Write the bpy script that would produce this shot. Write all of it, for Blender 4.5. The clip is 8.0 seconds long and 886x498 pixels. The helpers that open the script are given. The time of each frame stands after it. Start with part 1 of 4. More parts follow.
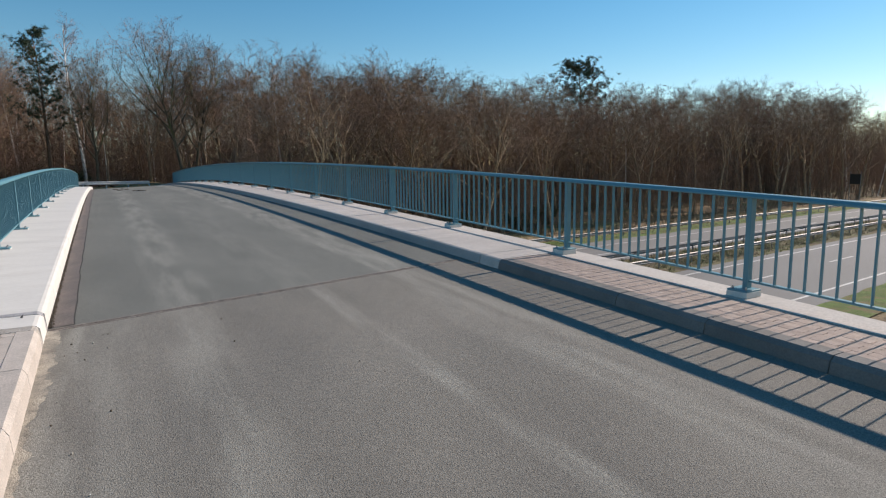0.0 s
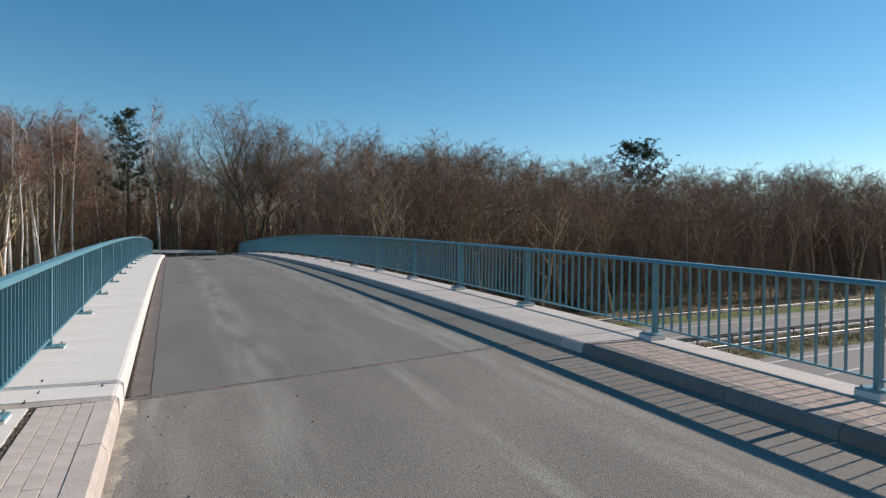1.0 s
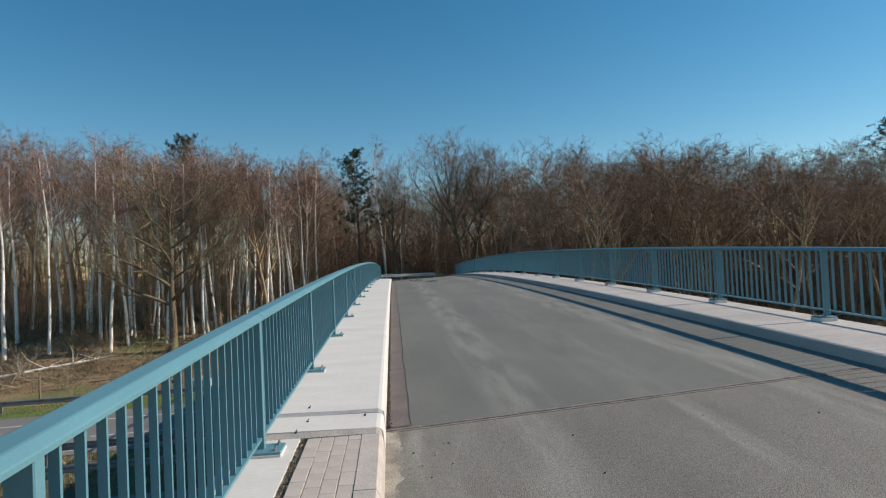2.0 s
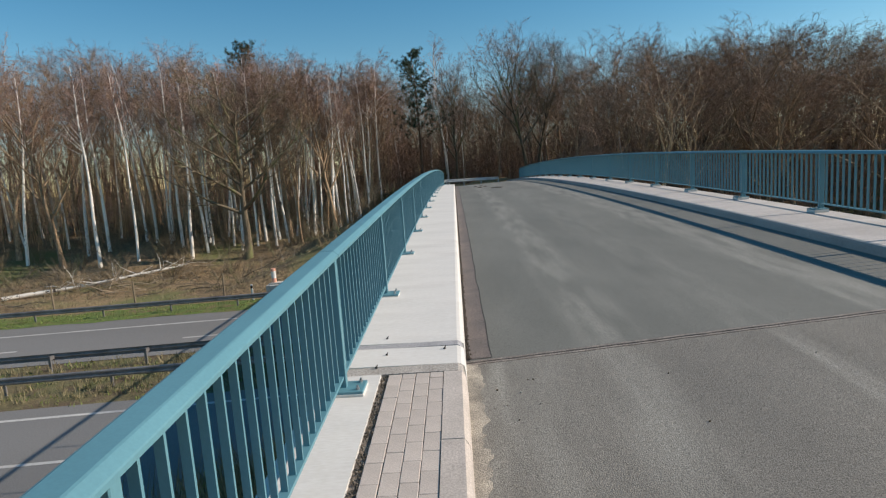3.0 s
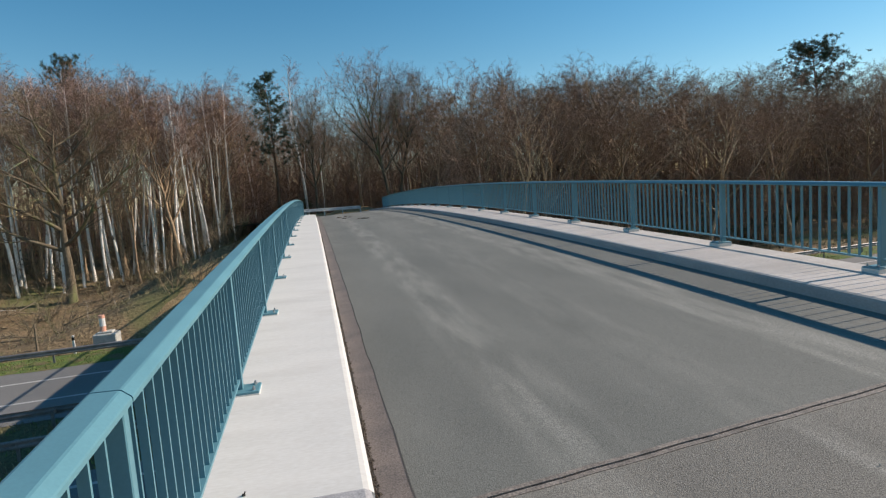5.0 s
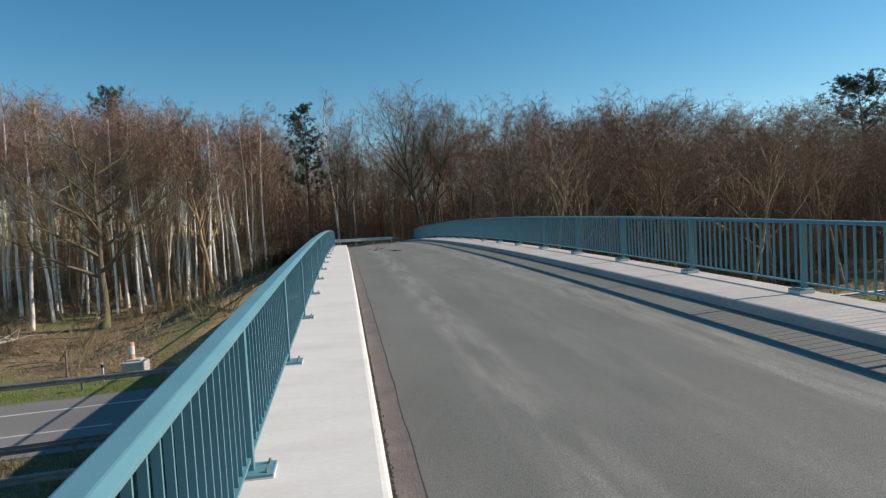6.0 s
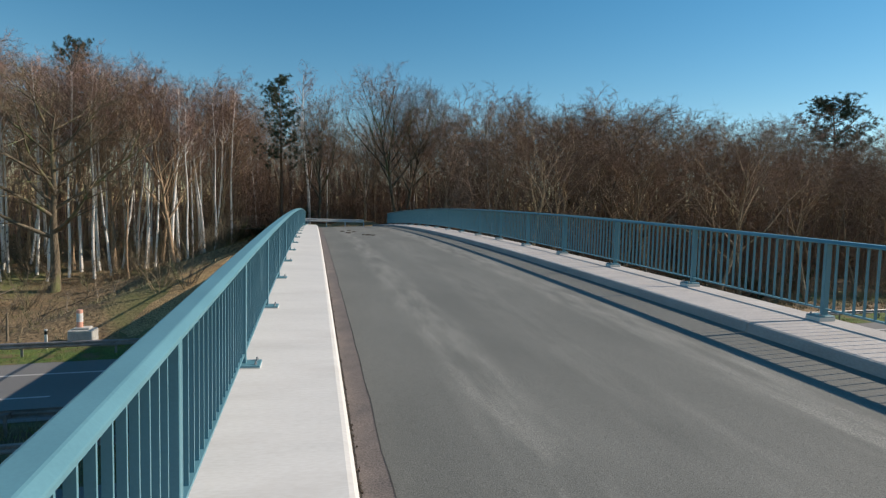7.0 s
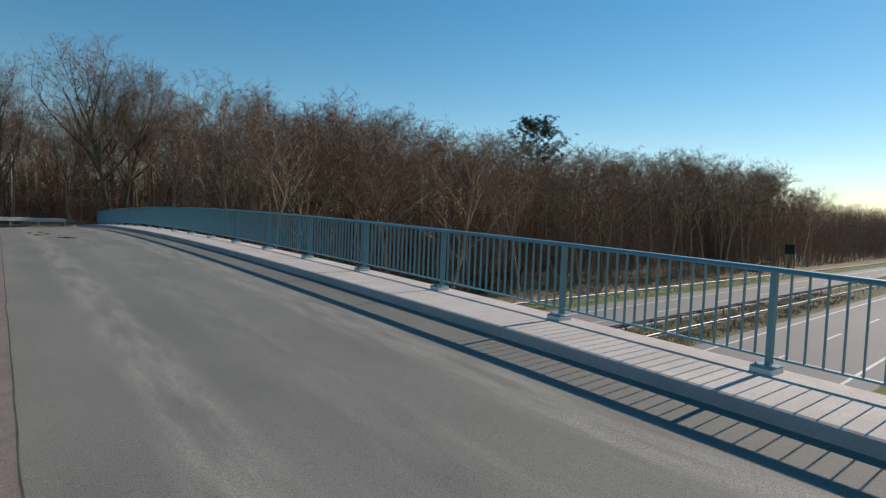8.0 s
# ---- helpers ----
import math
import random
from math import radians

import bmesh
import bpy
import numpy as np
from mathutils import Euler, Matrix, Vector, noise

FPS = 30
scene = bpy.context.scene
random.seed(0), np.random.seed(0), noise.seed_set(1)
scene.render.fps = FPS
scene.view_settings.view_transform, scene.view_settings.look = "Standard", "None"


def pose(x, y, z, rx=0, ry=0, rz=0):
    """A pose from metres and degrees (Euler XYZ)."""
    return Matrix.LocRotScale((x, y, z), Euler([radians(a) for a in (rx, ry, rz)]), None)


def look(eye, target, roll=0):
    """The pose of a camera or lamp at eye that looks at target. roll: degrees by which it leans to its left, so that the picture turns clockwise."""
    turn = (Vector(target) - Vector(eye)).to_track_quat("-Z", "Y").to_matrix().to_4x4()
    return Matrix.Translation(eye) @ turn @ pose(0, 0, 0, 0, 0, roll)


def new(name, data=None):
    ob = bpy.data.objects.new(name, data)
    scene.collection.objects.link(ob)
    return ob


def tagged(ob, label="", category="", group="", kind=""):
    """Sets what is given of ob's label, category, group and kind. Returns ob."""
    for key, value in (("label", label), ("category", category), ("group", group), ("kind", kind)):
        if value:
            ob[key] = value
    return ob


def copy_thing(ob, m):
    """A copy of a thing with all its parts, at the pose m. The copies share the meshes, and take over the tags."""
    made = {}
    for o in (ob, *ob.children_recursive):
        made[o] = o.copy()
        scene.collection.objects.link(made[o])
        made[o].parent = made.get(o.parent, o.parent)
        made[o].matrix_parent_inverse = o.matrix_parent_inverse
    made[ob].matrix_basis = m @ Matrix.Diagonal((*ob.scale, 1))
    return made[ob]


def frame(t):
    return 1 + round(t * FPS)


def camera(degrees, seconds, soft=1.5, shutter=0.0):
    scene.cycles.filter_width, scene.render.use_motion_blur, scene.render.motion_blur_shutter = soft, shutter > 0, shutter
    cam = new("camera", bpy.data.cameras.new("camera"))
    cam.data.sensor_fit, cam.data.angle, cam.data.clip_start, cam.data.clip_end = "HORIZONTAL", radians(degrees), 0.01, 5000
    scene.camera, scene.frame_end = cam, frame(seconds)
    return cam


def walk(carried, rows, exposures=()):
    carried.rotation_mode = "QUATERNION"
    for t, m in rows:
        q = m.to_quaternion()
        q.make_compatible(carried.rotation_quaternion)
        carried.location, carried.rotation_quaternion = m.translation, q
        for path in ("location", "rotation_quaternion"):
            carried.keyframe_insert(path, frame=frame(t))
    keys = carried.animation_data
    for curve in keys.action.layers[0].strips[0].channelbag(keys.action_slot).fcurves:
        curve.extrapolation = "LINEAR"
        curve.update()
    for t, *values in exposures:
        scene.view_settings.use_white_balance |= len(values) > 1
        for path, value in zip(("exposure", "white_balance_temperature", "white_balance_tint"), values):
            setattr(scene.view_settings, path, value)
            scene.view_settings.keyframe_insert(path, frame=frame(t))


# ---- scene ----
cam = camera(74.52, 8.0, soft=1.3)
PATH = [
    (0.0, pose(1.376, -5.640, 1.335, 81.88, 0.78, -30.30)),
    (0.5, pose(1.354, -5.764, 1.352, 85.72, 3.45, -30.79)),
    (1.0, pose(1.204, -5.243, 1.336, 89.34, -0.55, -25.08)),
    (1.5, pose(1.088, -4.663, 1.290, 89.88, -0.12, -16.95)),
    (2.0, pose(0.941, -4.222, 1.268, 91.39, 2.61, -4.97)),
    (2.2, pose(0.944, -4.062, 1.273, 90.26, 2.95, 0.67)),
    (3.3, pose(0.770, -3.698, 1.538, 79.17, 4.98, 1.25)),
    (3.5, pose(0.735, -3.512, 1.561, 77.82, 8.17, 0.23)),
    (4.0, pose(0.630, -2.905, 1.437, 79.88, 4.21, -5.18)),
    (4.5, pose(0.635, -2.468, 1.500, 81.02, 4.18, -11.72)),
    (4.7, pose(0.644, -2.278, 1.518, 82.54, 4.50, -13.05)),
    (5.8, pose(0.610, -1.301, 1.594, 85.92, 2.31, -10.76)),
    (6.0, pose(0.634, -1.145, 1.599, 87.23, 3.25, -9.77)),
    (6.5, pose(0.645, -0.753, 1.615, 88.54, 1.35, -5.64)),
    (7.0, pose(0.564, -0.138, 1.611, 86.00, -1.40, -12.51)),
    (7.5, pose(0.844, 0.453, 1.560, 86.78, 0.63, -22.58)),
    (8.0, pose(0.932, 0.825, 1.614, 86.83, -2.14, -37.42)),
]
walk(cam, PATH, exposures=[(t, e, 6680, k) for t, e, k in ((0, 0.12, 15), (0.5, 0.1, 15), (1.5, 0.1, 15), (2, 0.03, 12), (3.5, 0.12, 12), (4.5, 0.14, 13), (6, 0.12, 12.5), (7, 0.04, 12), (7.5, 0.05, 12.5), (8, -0.06, 13.5))])

# ---------------------------------------------------------------- light
world = bpy.data.worlds.new("sky")
scene.world = world
world.use_nodes = True
wn = world.node_tree
sky = wn.nodes.new("ShaderNodeTexSky")
sky.sky_type = "NISHITA"
sky.sun_disc = False
SUN_EL, SUN_AZ = radians(31.5), radians(88)      # azimuth from +y towards +x
sky.sun_elevation, sky.sun_rotation = SUN_EL, SUN_AZ
sky.air_density, sky.dust_density, sky.ozone_density = 1.0, 0.05, 1.6
bg = wn.nodes["Background"]
bg.inputs["Strength"].default_value = 0.107
tone = wn.nodes.new("ShaderNodeHueSaturation")          # clear late-winter air, a deeper blue
tone.inputs["Saturation"].default_value, tone.inputs["Hue"].default_value = 1.38, 0.487
wn.links.new(sky.outputs["Color"], tone.inputs["Color"])
wn.links.new(tone.outputs["Color"], bg.inputs["Color"])

sun_data = bpy.data.lights.new("sun", "SUN")
sun_data.energy, sun_data.angle, sun_data.color = 5.0, radians(0.5), (1.0, 0.90, 0.77)
sun = new("sun", sun_data)
sun_dir = Vector((math.sin(SUN_AZ) * math.cos(SUN_EL), math.cos(SUN_AZ) * math.cos(SUN_EL), math.sin(SUN_EL)))
sun.matrix_world = look(sun_dir * 60, (0, 0, 0))


# ---------------------------------------------------------------- materials
def material(name, base, other=None, rough=0.8, metal=0.0, scale=3.0, fine=60.0, bump=0.2, mix=0.5, stretch=(1, 1, 1),
             random_amount=0.0, spots=None, spot_scale=1.0, spot_edge=(0.55, 0.7), coords="Object", depth=0.01):
    """A surface with large blotches, fine grain and relief; spots adds a third colour in patches."""
    m = bpy.data.materials.new(name)
    m.use_nodes = True
    n, l = m.node_tree.nodes, m.node_tree.links
    b = n["Principled BSDF"]
    b.inputs["Roughness"].default_value, b.inputs["Metallic"].default_value = rough, metal
    tc = n.new("ShaderNodeTexCoord")
    mp = n.new("ShaderNodeMapping")
    mp.inputs["Scale"].default_value = stretch
    if coords == "World":
        geo = n.new("ShaderNodeNewGeometry")
        l.new(geo.outputs["Position"], mp.inputs["Vector"])
    else:
        l.new(tc.outputs["Object"], mp.inputs["Vector"])
    big, small = n.new("ShaderNodeTexNoise"), n.new("ShaderNodeTexNoise")
    for tex, s, d in ((big, scale, 5), (small, fine, 3)):
        tex.inputs["Scale"].default_value, tex.inputs["Detail"].default_value = s, d
        if tex is small and coords == "World":
            l.new(geo.outputs["Position"], tex.inputs["Vector"])
        else:
            l.new(mp.outputs["Vector"], tex.inputs["Vector"])
    ramp = n.new("ShaderNodeValToRGB")
    ramp.color_ramp.elements[0].position, ramp.color_ramp.elements[1].position = 0.33, 0.67
    other = other or tuple(c * 0.75 for c in base)
    ramp.color_ramp.elements[0].color, ramp.color_ramp.elements[1].color = (*other, 1), (*base, 1)
    l.new(big.outputs["Fac"], ramp.inputs["Fac"])
    grain = n.new("ShaderNodeMix")
    grain.data_type, grain.blend_type = "RGBA", "OVERLAY"
    grain.inputs["Factor"].default_value = mix
    l.new(ramp.outputs["Color"], grain.inputs["A"])
    crisp = n.new("ShaderNodeMapRange")
    crisp.inputs["From Min"].default_value, crisp.inputs["From Max"].default_value = 0.28, 0.72
    l.new(small.outputs["Fac"], crisp.inputs["Value"])
    l.new(crisp.outputs["Result"], grain.inputs["B"])
    out = grain.outputs["Result"]
    if spots:
        tex = n.new("ShaderNodeTexNoise")
        tex.inputs["Scale"].default_value, tex.inputs["Detail"].default_value = spot_scale, 6
        l.new(mp.outputs["Vector"], tex.inputs["Vector"])
        r = n.new("ShaderNodeMapRange")
        r.inputs["From Min"].default_value, r.inputs["From Max"].default_value = spot_edge
        l.new(tex.outputs["Fac"], r.inputs["Value"])
        mx = n.new("ShaderNodeMix")
        mx.data_type = "RGBA"
        l.new(r.outputs["Result"], mx.inputs["Factor"])
        l.new(out, mx.inputs["A"])
        mx.inputs["B"].default_value = (*spots, 1)
        out = mx.outputs["Result"]
    if random_amount:
        info = n.new("ShaderNodeObjectInfo")
        hsv = n.new("ShaderNodeHueSaturation")
        r = n.new("ShaderNodeMapRange")
        r.inputs["To Min"].default_value, r.inputs["To Max"].default_value = 1 - random_amount, 1 + random_amount
        l.new(info.outputs["Random"], r.inputs["Value"])
        l.new(r.outputs["Result"], hsv.inputs["Value"])
        l.new(out, hsv.inputs["Color"])
        out = hsv.outputs["Color"]
    l.new(out, b.inputs["Base Color"])
    if bump:
        bm_ = n.new("ShaderNodeBump")
        bm_.inputs["Strength"].default_value, bm_.inputs["Distance"].default_value = bump, depth
        l.new(small.outputs["Fac"], bm_.inputs["Height"])
        l.new(bm_.outputs["Normal"], b.inputs["Normal"])
    return m


paint = material("blue_paint", (0.115, 0.268, 0.318), (0.10, 0.238, 0.285), rough=0.46, scale=2, fine=90, bump=0.03, mix=0.05)
concrete_new = material("new_concrete", (0.68, 0.65, 0.61), (0.61, 0.585, 0.55), rough=0.85, scale=1.6, fine=40, bump=0.05, mix=0.1,
                        spots=(0.54, 0.50, 0.46), spot_scale=1.7, spot_edge=(0.55, 0.85), stretch=(0.5, 1.6, 1))
# darker, pinkish copy of new_concrete that tones down the right cap
concrete_darker = material("darker_pinkish_concrete", (0.54, 0.495, 0.46), (0.47, 0.43, 0.40), rough=0.9, scale=1.6, fine=45, bump=0.08, mix=0.15,
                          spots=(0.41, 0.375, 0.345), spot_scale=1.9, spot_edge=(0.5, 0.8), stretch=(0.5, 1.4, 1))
concrete_band = material("weathered_concrete", (0.42, 0.38, 0.34), (0.33, 0.30, 0.27), rough=0.9, scale=5, fine=70, bump=0.3, mix=0.4)
kerb_face = material("darker_kerb_face", (0.36, 0.345, 0.335), (0.29, 0.28, 0.275), rough=0.9, scale=2.2, fine=60, bump=0.06, mix=0.1, stretch=(1, 0.5, 1))
steel_cover = material("grey_cover_plate", (0.42, 0.40, 0.40), (0.33, 0.315, 0.315), rough=0.6, scale=8, fine=90, bump=0.1, mix=0.3)
paver_mat = material("paver", (0.52, 0.45, 0.40), (0.46, 0.40, 0.355), rough=0.9, scale=6, fine=120, bump=0.2, mix=0.2, random_amount=0.05)
kerb_mat = material("kerb_concrete", (0.50, 0.44, 0.395), (0.42, 0.37, 0.33), rough=0.9, scale=4, fine=80, bump=0.2, mix=0.2, random_amount=0.06)
# right kerb stones: grimy concrete, with the shade on them also in the colour
kerb_dark = material("grimy_shaded_kerb_concrete", (0.185, 0.175, 0.165), (0.145, 0.137, 0.13), rough=0.9, scale=3, fine=70, bump=0.12, mix=0.15, random_amount=0.06)
paver_red = material("reddish_paver", (0.40, 0.315, 0.27), (0.33, 0.26, 0.225), rough=0.9, scale=6, fine=120, bump=0.3, mix=0.35, random_amount=0.12)
mortar_mat = material("joint_sand", (0.24, 0.205, 0.17), (0.16, 0.13, 0.105), rough=1.0, scale=20, fine=150, bump=0.6)
def wear(m, lanes, tint):
    """Pale worn wheel tracks along the road with coarse bare aggregate, at the given places across it: (x, half width, strength)."""
    n, l = m.node_tree.nodes, m.node_tree.links
    b = n["Principled BSDF"]
    out = b.inputs["Base Color"].links[0].from_socket

    def maths(op, a, c):
        k = n.new("ShaderNodeMath")
        k.operation = op
        for i, v in enumerate((a, c)):
            if isinstance(v, (int, float)):
                k.inputs[i].default_value = v
            else:
                l.new(v, k.inputs[i])
        return k.outputs[0]

    def tex(scale, stretch):
        mp = n.new("ShaderNodeMapping")
        mp.inputs["Scale"].default_value = stretch
        l.new(geo.outputs["Position"], mp.inputs["Vector"])
        t = n.new("ShaderNodeTexNoise")
        t.inputs["Scale"].default_value, t.inputs["Detail"].default_value = scale, 4
        l.new(mp.outputs["Vector"], t.inputs["Vector"])
        return t.outputs["Fac"]

    def ramp(v, lo, hi):
        r = n.new("ShaderNodeMapRange")
        r.inputs["From Min"].default_value, r.inputs["From Max"].default_value = lo, hi
        l.new(v, r.inputs["Value"])
        return r.outputs["Result"]

    geo = n.new("ShaderNodeNewGeometry")
    sep = n.new("ShaderNodeSeparateXYZ")
    l.new(geo.outputs["Position"], sep.inputs["Vector"])
    drift = maths("MULTIPLY", maths("SUBTRACT", tex(0.35, (0.2, 1, 1)), 0.5), 0.22)
    x = maths("ADD", sep.outputs["X"], drift)
    total = None
    for c, w, k in lanes:
        v = ramp(maths("ABSOLUTE", maths("SUBTRACT", x, c), 0), w, w * 0.4)
        v = maths("MULTIPLY", v, k)
        total = v if total is None else maths("MAXIMUM", total, v)
    patch = ramp(tex(5.0, (1, 0.16, 1)), 0.36, 0.66)
    speck = ramp(tex(85, (1, 1, 1)), 0.42, 0.62)
    fac = maths("MULTIPLY", maths("MULTIPLY", total, patch), maths("ADD", maths("MULTIPLY", speck, 0.85), 0.15))
    mx = n.new("ShaderNodeMix")
    mx.data_type = "RGBA"
    l.new(fac, mx.inputs["Factor"])
    l.new(out, mx.inputs["A"])
    mx.inputs["B"].default_value = (*tint, 1)
    l.new(mx.outputs["Result"], b.inputs["Base Color"])


asphalt = material("bridge_asphalt", (0.174, 0.172, 0.152), (0.138, 0.138, 0.122), rough=0.85, scale=0.9, fine=120, bump=0.4, mix=0.42,
                   stretch=(1, 0.45, 1), coords="World", depth=0.006)
wear(asphalt, ((2.1, 0.38, 0.85), (3.3, 0.5, 0.35), (4.6, 0.45, 0.95)), (0.35, 0.335, 0.295))
asphalt_old = material("coarse_asphalt", (0.212, 0.195, 0.168), (0.162, 0.150, 0.131), rough=0.9, scale=0.9, fine=125, bump=0.5, mix=0.55,
                       stretch=(1, 0.4, 1), coords="World", depth=0.012)
wear(asphalt_old, ((0.93, 0.34, 1.0), (1.25, 0.4, 0.5), (2.0, 0.3, 0.7), (3.42, 0.13, 0.9), (4.6, 0.5, 0.75)), (0.37, 0.355, 0.31))
mastic = material("mastic_strip", (0.19, 0.155, 0.135), (0.13, 0.11, 0.10), rough=0.75, scale=3, fine=80, bump=0.3, mix=0.4)
dust = material("sandy_dust", (0.43, 0.38, 0.31), (0.22, 0.20, 0.17), rough=1.0, scale=5, fine=120, bump=0.6, mix=0.5, coords="World")
rust = material("rusty_joint_steel", (0.27, 0.225, 0.19), (0.15, 0.125, 0.105), rough=0.7, scale=10, fine=80, bump=0.3, mix=0.5)
rubber = material("dark_seal", (0.03, 0.027, 0.025), rough=0.8, scale=10, fine=90)
galvanised = material("galvanised_steel", (0.46, 0.47, 0.48), (0.33, 0.34, 0.35), rough=0.45, metal=0.85, scale=3, fine=40, bump=0.05, mix=0.3)
dark_steel = material("weathered_barrier_steel", (0.30, 0.285, 0.28), (0.20, 0.185, 0.18), rough=0.6, metal=0.5, scale=2, fine=40, bump=0.1, mix=0.3)
worn_steel = material("dull_galvanised_steel", (0.27, 0.26, 0.26), (0.18, 0.17, 0.17), rough=0.6, metal=0.5, scale=2, fine=40, bump=0.1, mix=0.3)
pale_steel = material("pale_barrier_steel", (0.60, 0.60, 0.59), (0.48, 0.48, 0.47), rough=0.5, scale=2, fine=40, bump=0.05, mix=0.2)
motorway_mat = material("motorway_asphalt", (0.20, 0.195, 0.19), (0.165, 0.16, 0.155), rough=0.85, scale=0.15, fine=25, bump=0.2, mix=0.3,
                        stretch=(0.15, 1, 1), coords="World")
line_white = material("road_paint", (0.58, 0.57, 0.55), (0.44, 0.43, 0.41), rough=0.7, scale=1.5, fine=40, bump=0.1, mix=0.3, coords="World")
ground_mat = material("leaf_litter", (0.27, 0.185, 0.10), (0.165, 0.115, 0.062), rough=1.0, scale=0.25, fine=6, bump=0.8, mix=0.7,
                      spots=(0.15, 0.155, 0.055), spot_scale=0.16, spot_edge=(0.52, 0.66), coords="World", depth=0.08)
verge_mat = material("verge_grass", (0.115, 0.18, 0.035), (0.085, 0.115, 0.028), rough=1.0, scale=0.8, fine=14, bump=0.8, mix=0.6,
                     spots=(0.17, 0.13, 0.06), spot_scale=0.9, spot_edge=(0.50, 0.65), coords="World", depth=0.06)
median_mat = material("median_weed_ground", (0.16, 0.125, 0.065), (0.105, 0.115, 0.04), rough=1.0, scale=0.7, fine=14, bump=0.8, mix=0.6,
                      spots=(0.12, 0.085, 0.05), spot_scale=0.8, spot_edge=(0.48, 0.62), coords="World", depth=0.06)
sand_mat = material("sandy_soil", (0.40, 0.28, 0.14), (0.27, 0.18, 0.09), rough=1.0, scale=0.8, fine=12, bump=0.7, mix=0.6, coords="World", depth=0.05)
grass_blade = material("grass_blades", (0.13, 0.215, 0.04), (0.19, 0.19, 0.065), rough=0.8, scale=0.9, fine=8, bump=0, coords="World")
dry_weed = material("dry_weeds", (0.30, 0.25, 0.15), (0.15, 0.14, 0.07), rough=0.9, scale=1.5, fine=12, bump=0, coords="World")
bark = material("brown_bark", (0.40, 0.28, 0.175), (0.25, 0.175, 0.11), rough=0.95, scale=2.0, fine=14, bump=0.8, mix=0.6,
                stretch=(1, 1, 0.25), random_amount=0.25, depth=0.03)
twig = material("brown_twigs", (0.27, 0.17, 0.115), (0.18, 0.112, 0.076), rough=0.9, scale=0.4, fine=3, bump=0, mix=0.3, random_amount=0.30)
birch_twig = material("reddish_birch_twigs", (0.40, 0.265, 0.215), (0.28, 0.185, 0.15), rough=0.9, scale=0.4, fine=3, bump=0, mix=0.3, random_amount=0.25)
birch_bark = material("white_birch_bark", (0.86, 0.82, 0.76), (0.74, 0.69, 0.62), rough=0.8, scale=1.0, fine=10, bump=0.2, mix=0.4,
                      stretch=(1.5, 1.5, 1.0), spots=(0.05, 0.04, 0.035), spot_scale=2.4, spot_edge=(0.60, 0.66), random_amount=0.2)
pine_bark = material("pine_bark", (0.20, 0.12, 0.075), (0.11, 0.075, 0.05), rough=0.95, scale=2, fine=14, bump=0.7, stretch=(1, 1, 0.3), depth=0.03)
oak_bark = material("dark_oak_bark", (0.19, 0.15, 0.10), (0.115, 0.09, 0.06), rough=0.95, scale=2.0, fine=14, bump=0.8, mix=0.6,
                    stretch=(1, 1, 0.25), spots=(0.17, 0.18, 0.075), spot_scale=0.8, spot_edge=(0.52, 0.66), random_amount=0.1, depth=0.03)
oak_twig = material("olive_oak_twigs", (0.25, 0.19, 0.115), (0.17, 0.13, 0.08), rough=0.9, scale=0.4, fine=3, bump=0, mix=0.3)
young_twig = material("olive_brown_young_twigs", (0.56, 0.40, 0.235), (0.42, 0.30, 0.175), rough=0.9, scale=0.3, fine=3, bump=0, mix=0.3, coords="World")
needles = material("pine_needles", (0.036, 0.062, 0.030), (0.022, 0.040, 0.020), rough=0.8, scale=1.0, fine=6, bump=0, mix=0.4)
evergreen = material("ivy_and_bramble", (0.07, 0.085, 0.03), (0.12, 0.09, 0.04), rough=0.8, scale=0.8, fine=6, bump=0, mix=0.5)
marker_white = material("white_plastic", (0.75, 0.74, 0.72), rough=0.5, scale=3, fine=30, bump=0.05, mix=0.1)
marker_orange = material("orange_band", (0.74, 0.39, 0.29), (0.66, 0.33, 0.24), rough=0.5, scale=3, fine=30, bump=0.05, mix=0.1)
block_mat = material("pale_concrete_block", (0.50, 0.49, 0.45), (0.40, 0.39, 0.36), rough=0.9, scale=3, fine=40, bump=0.3)
wood_grey = material("grey_stake_wood", (0.24, 0.19, 0.13), (0.16, 0.13, 0.09), rough=0.9, scale=3, fine=30, bump=0.4, stretch=(1, 1, 0.2))
dead_wood = material("bleached_dead_wood", (0.27, 0.215, 0.15), (0.18, 0.14, 0.095), rough=0.9, scale=1.5, fine=20, bump=0.4)
grit = material("coarse_gravel", (0.22, 0.18, 0.14), (0.08, 0.065, 0.05), rough=1.0, scale=40, fine=160, bump=1.0, mix=0.8)
dirt_mat = material("dried_mud", (0.075, 0.058, 0.045), (0.05, 0.04, 0.03), rough=1.0, scale=20, fine=90, bump=0.6)


# ---------------------------------------------------------------- mesh helpers
def mesh_from(name, verts, faces, mat, smooth=False):
    me = bpy.data.meshes.new(name)
    me.from_pydata(verts, [], faces)
    me.materials.append(mat)
    if smooth:
        me.polygons.foreach_set("use_smooth", [True] * len(me.polygons))
    me.update()
    return me


def part_mesh(name, me, parent=None, label="", at=None):
    ob = new(name, me)
    if parent:
        ob.parent = parent
    if at is not None:
        ob.matrix_basis = at
    if label:
        tagged(ob, label)
    return ob


def part(name, bm, mat, parent=None, label="", smooth=False):
    me = bpy.data.meshes.new(name)
    bm.to_mesh(me)
    bm.free()
    me.materials.append(mat)
    if smooth:
        me.polygons.foreach_set("use_smooth", [True] * len(me.polygons))
    return part_mesh(name, me, parent, label)


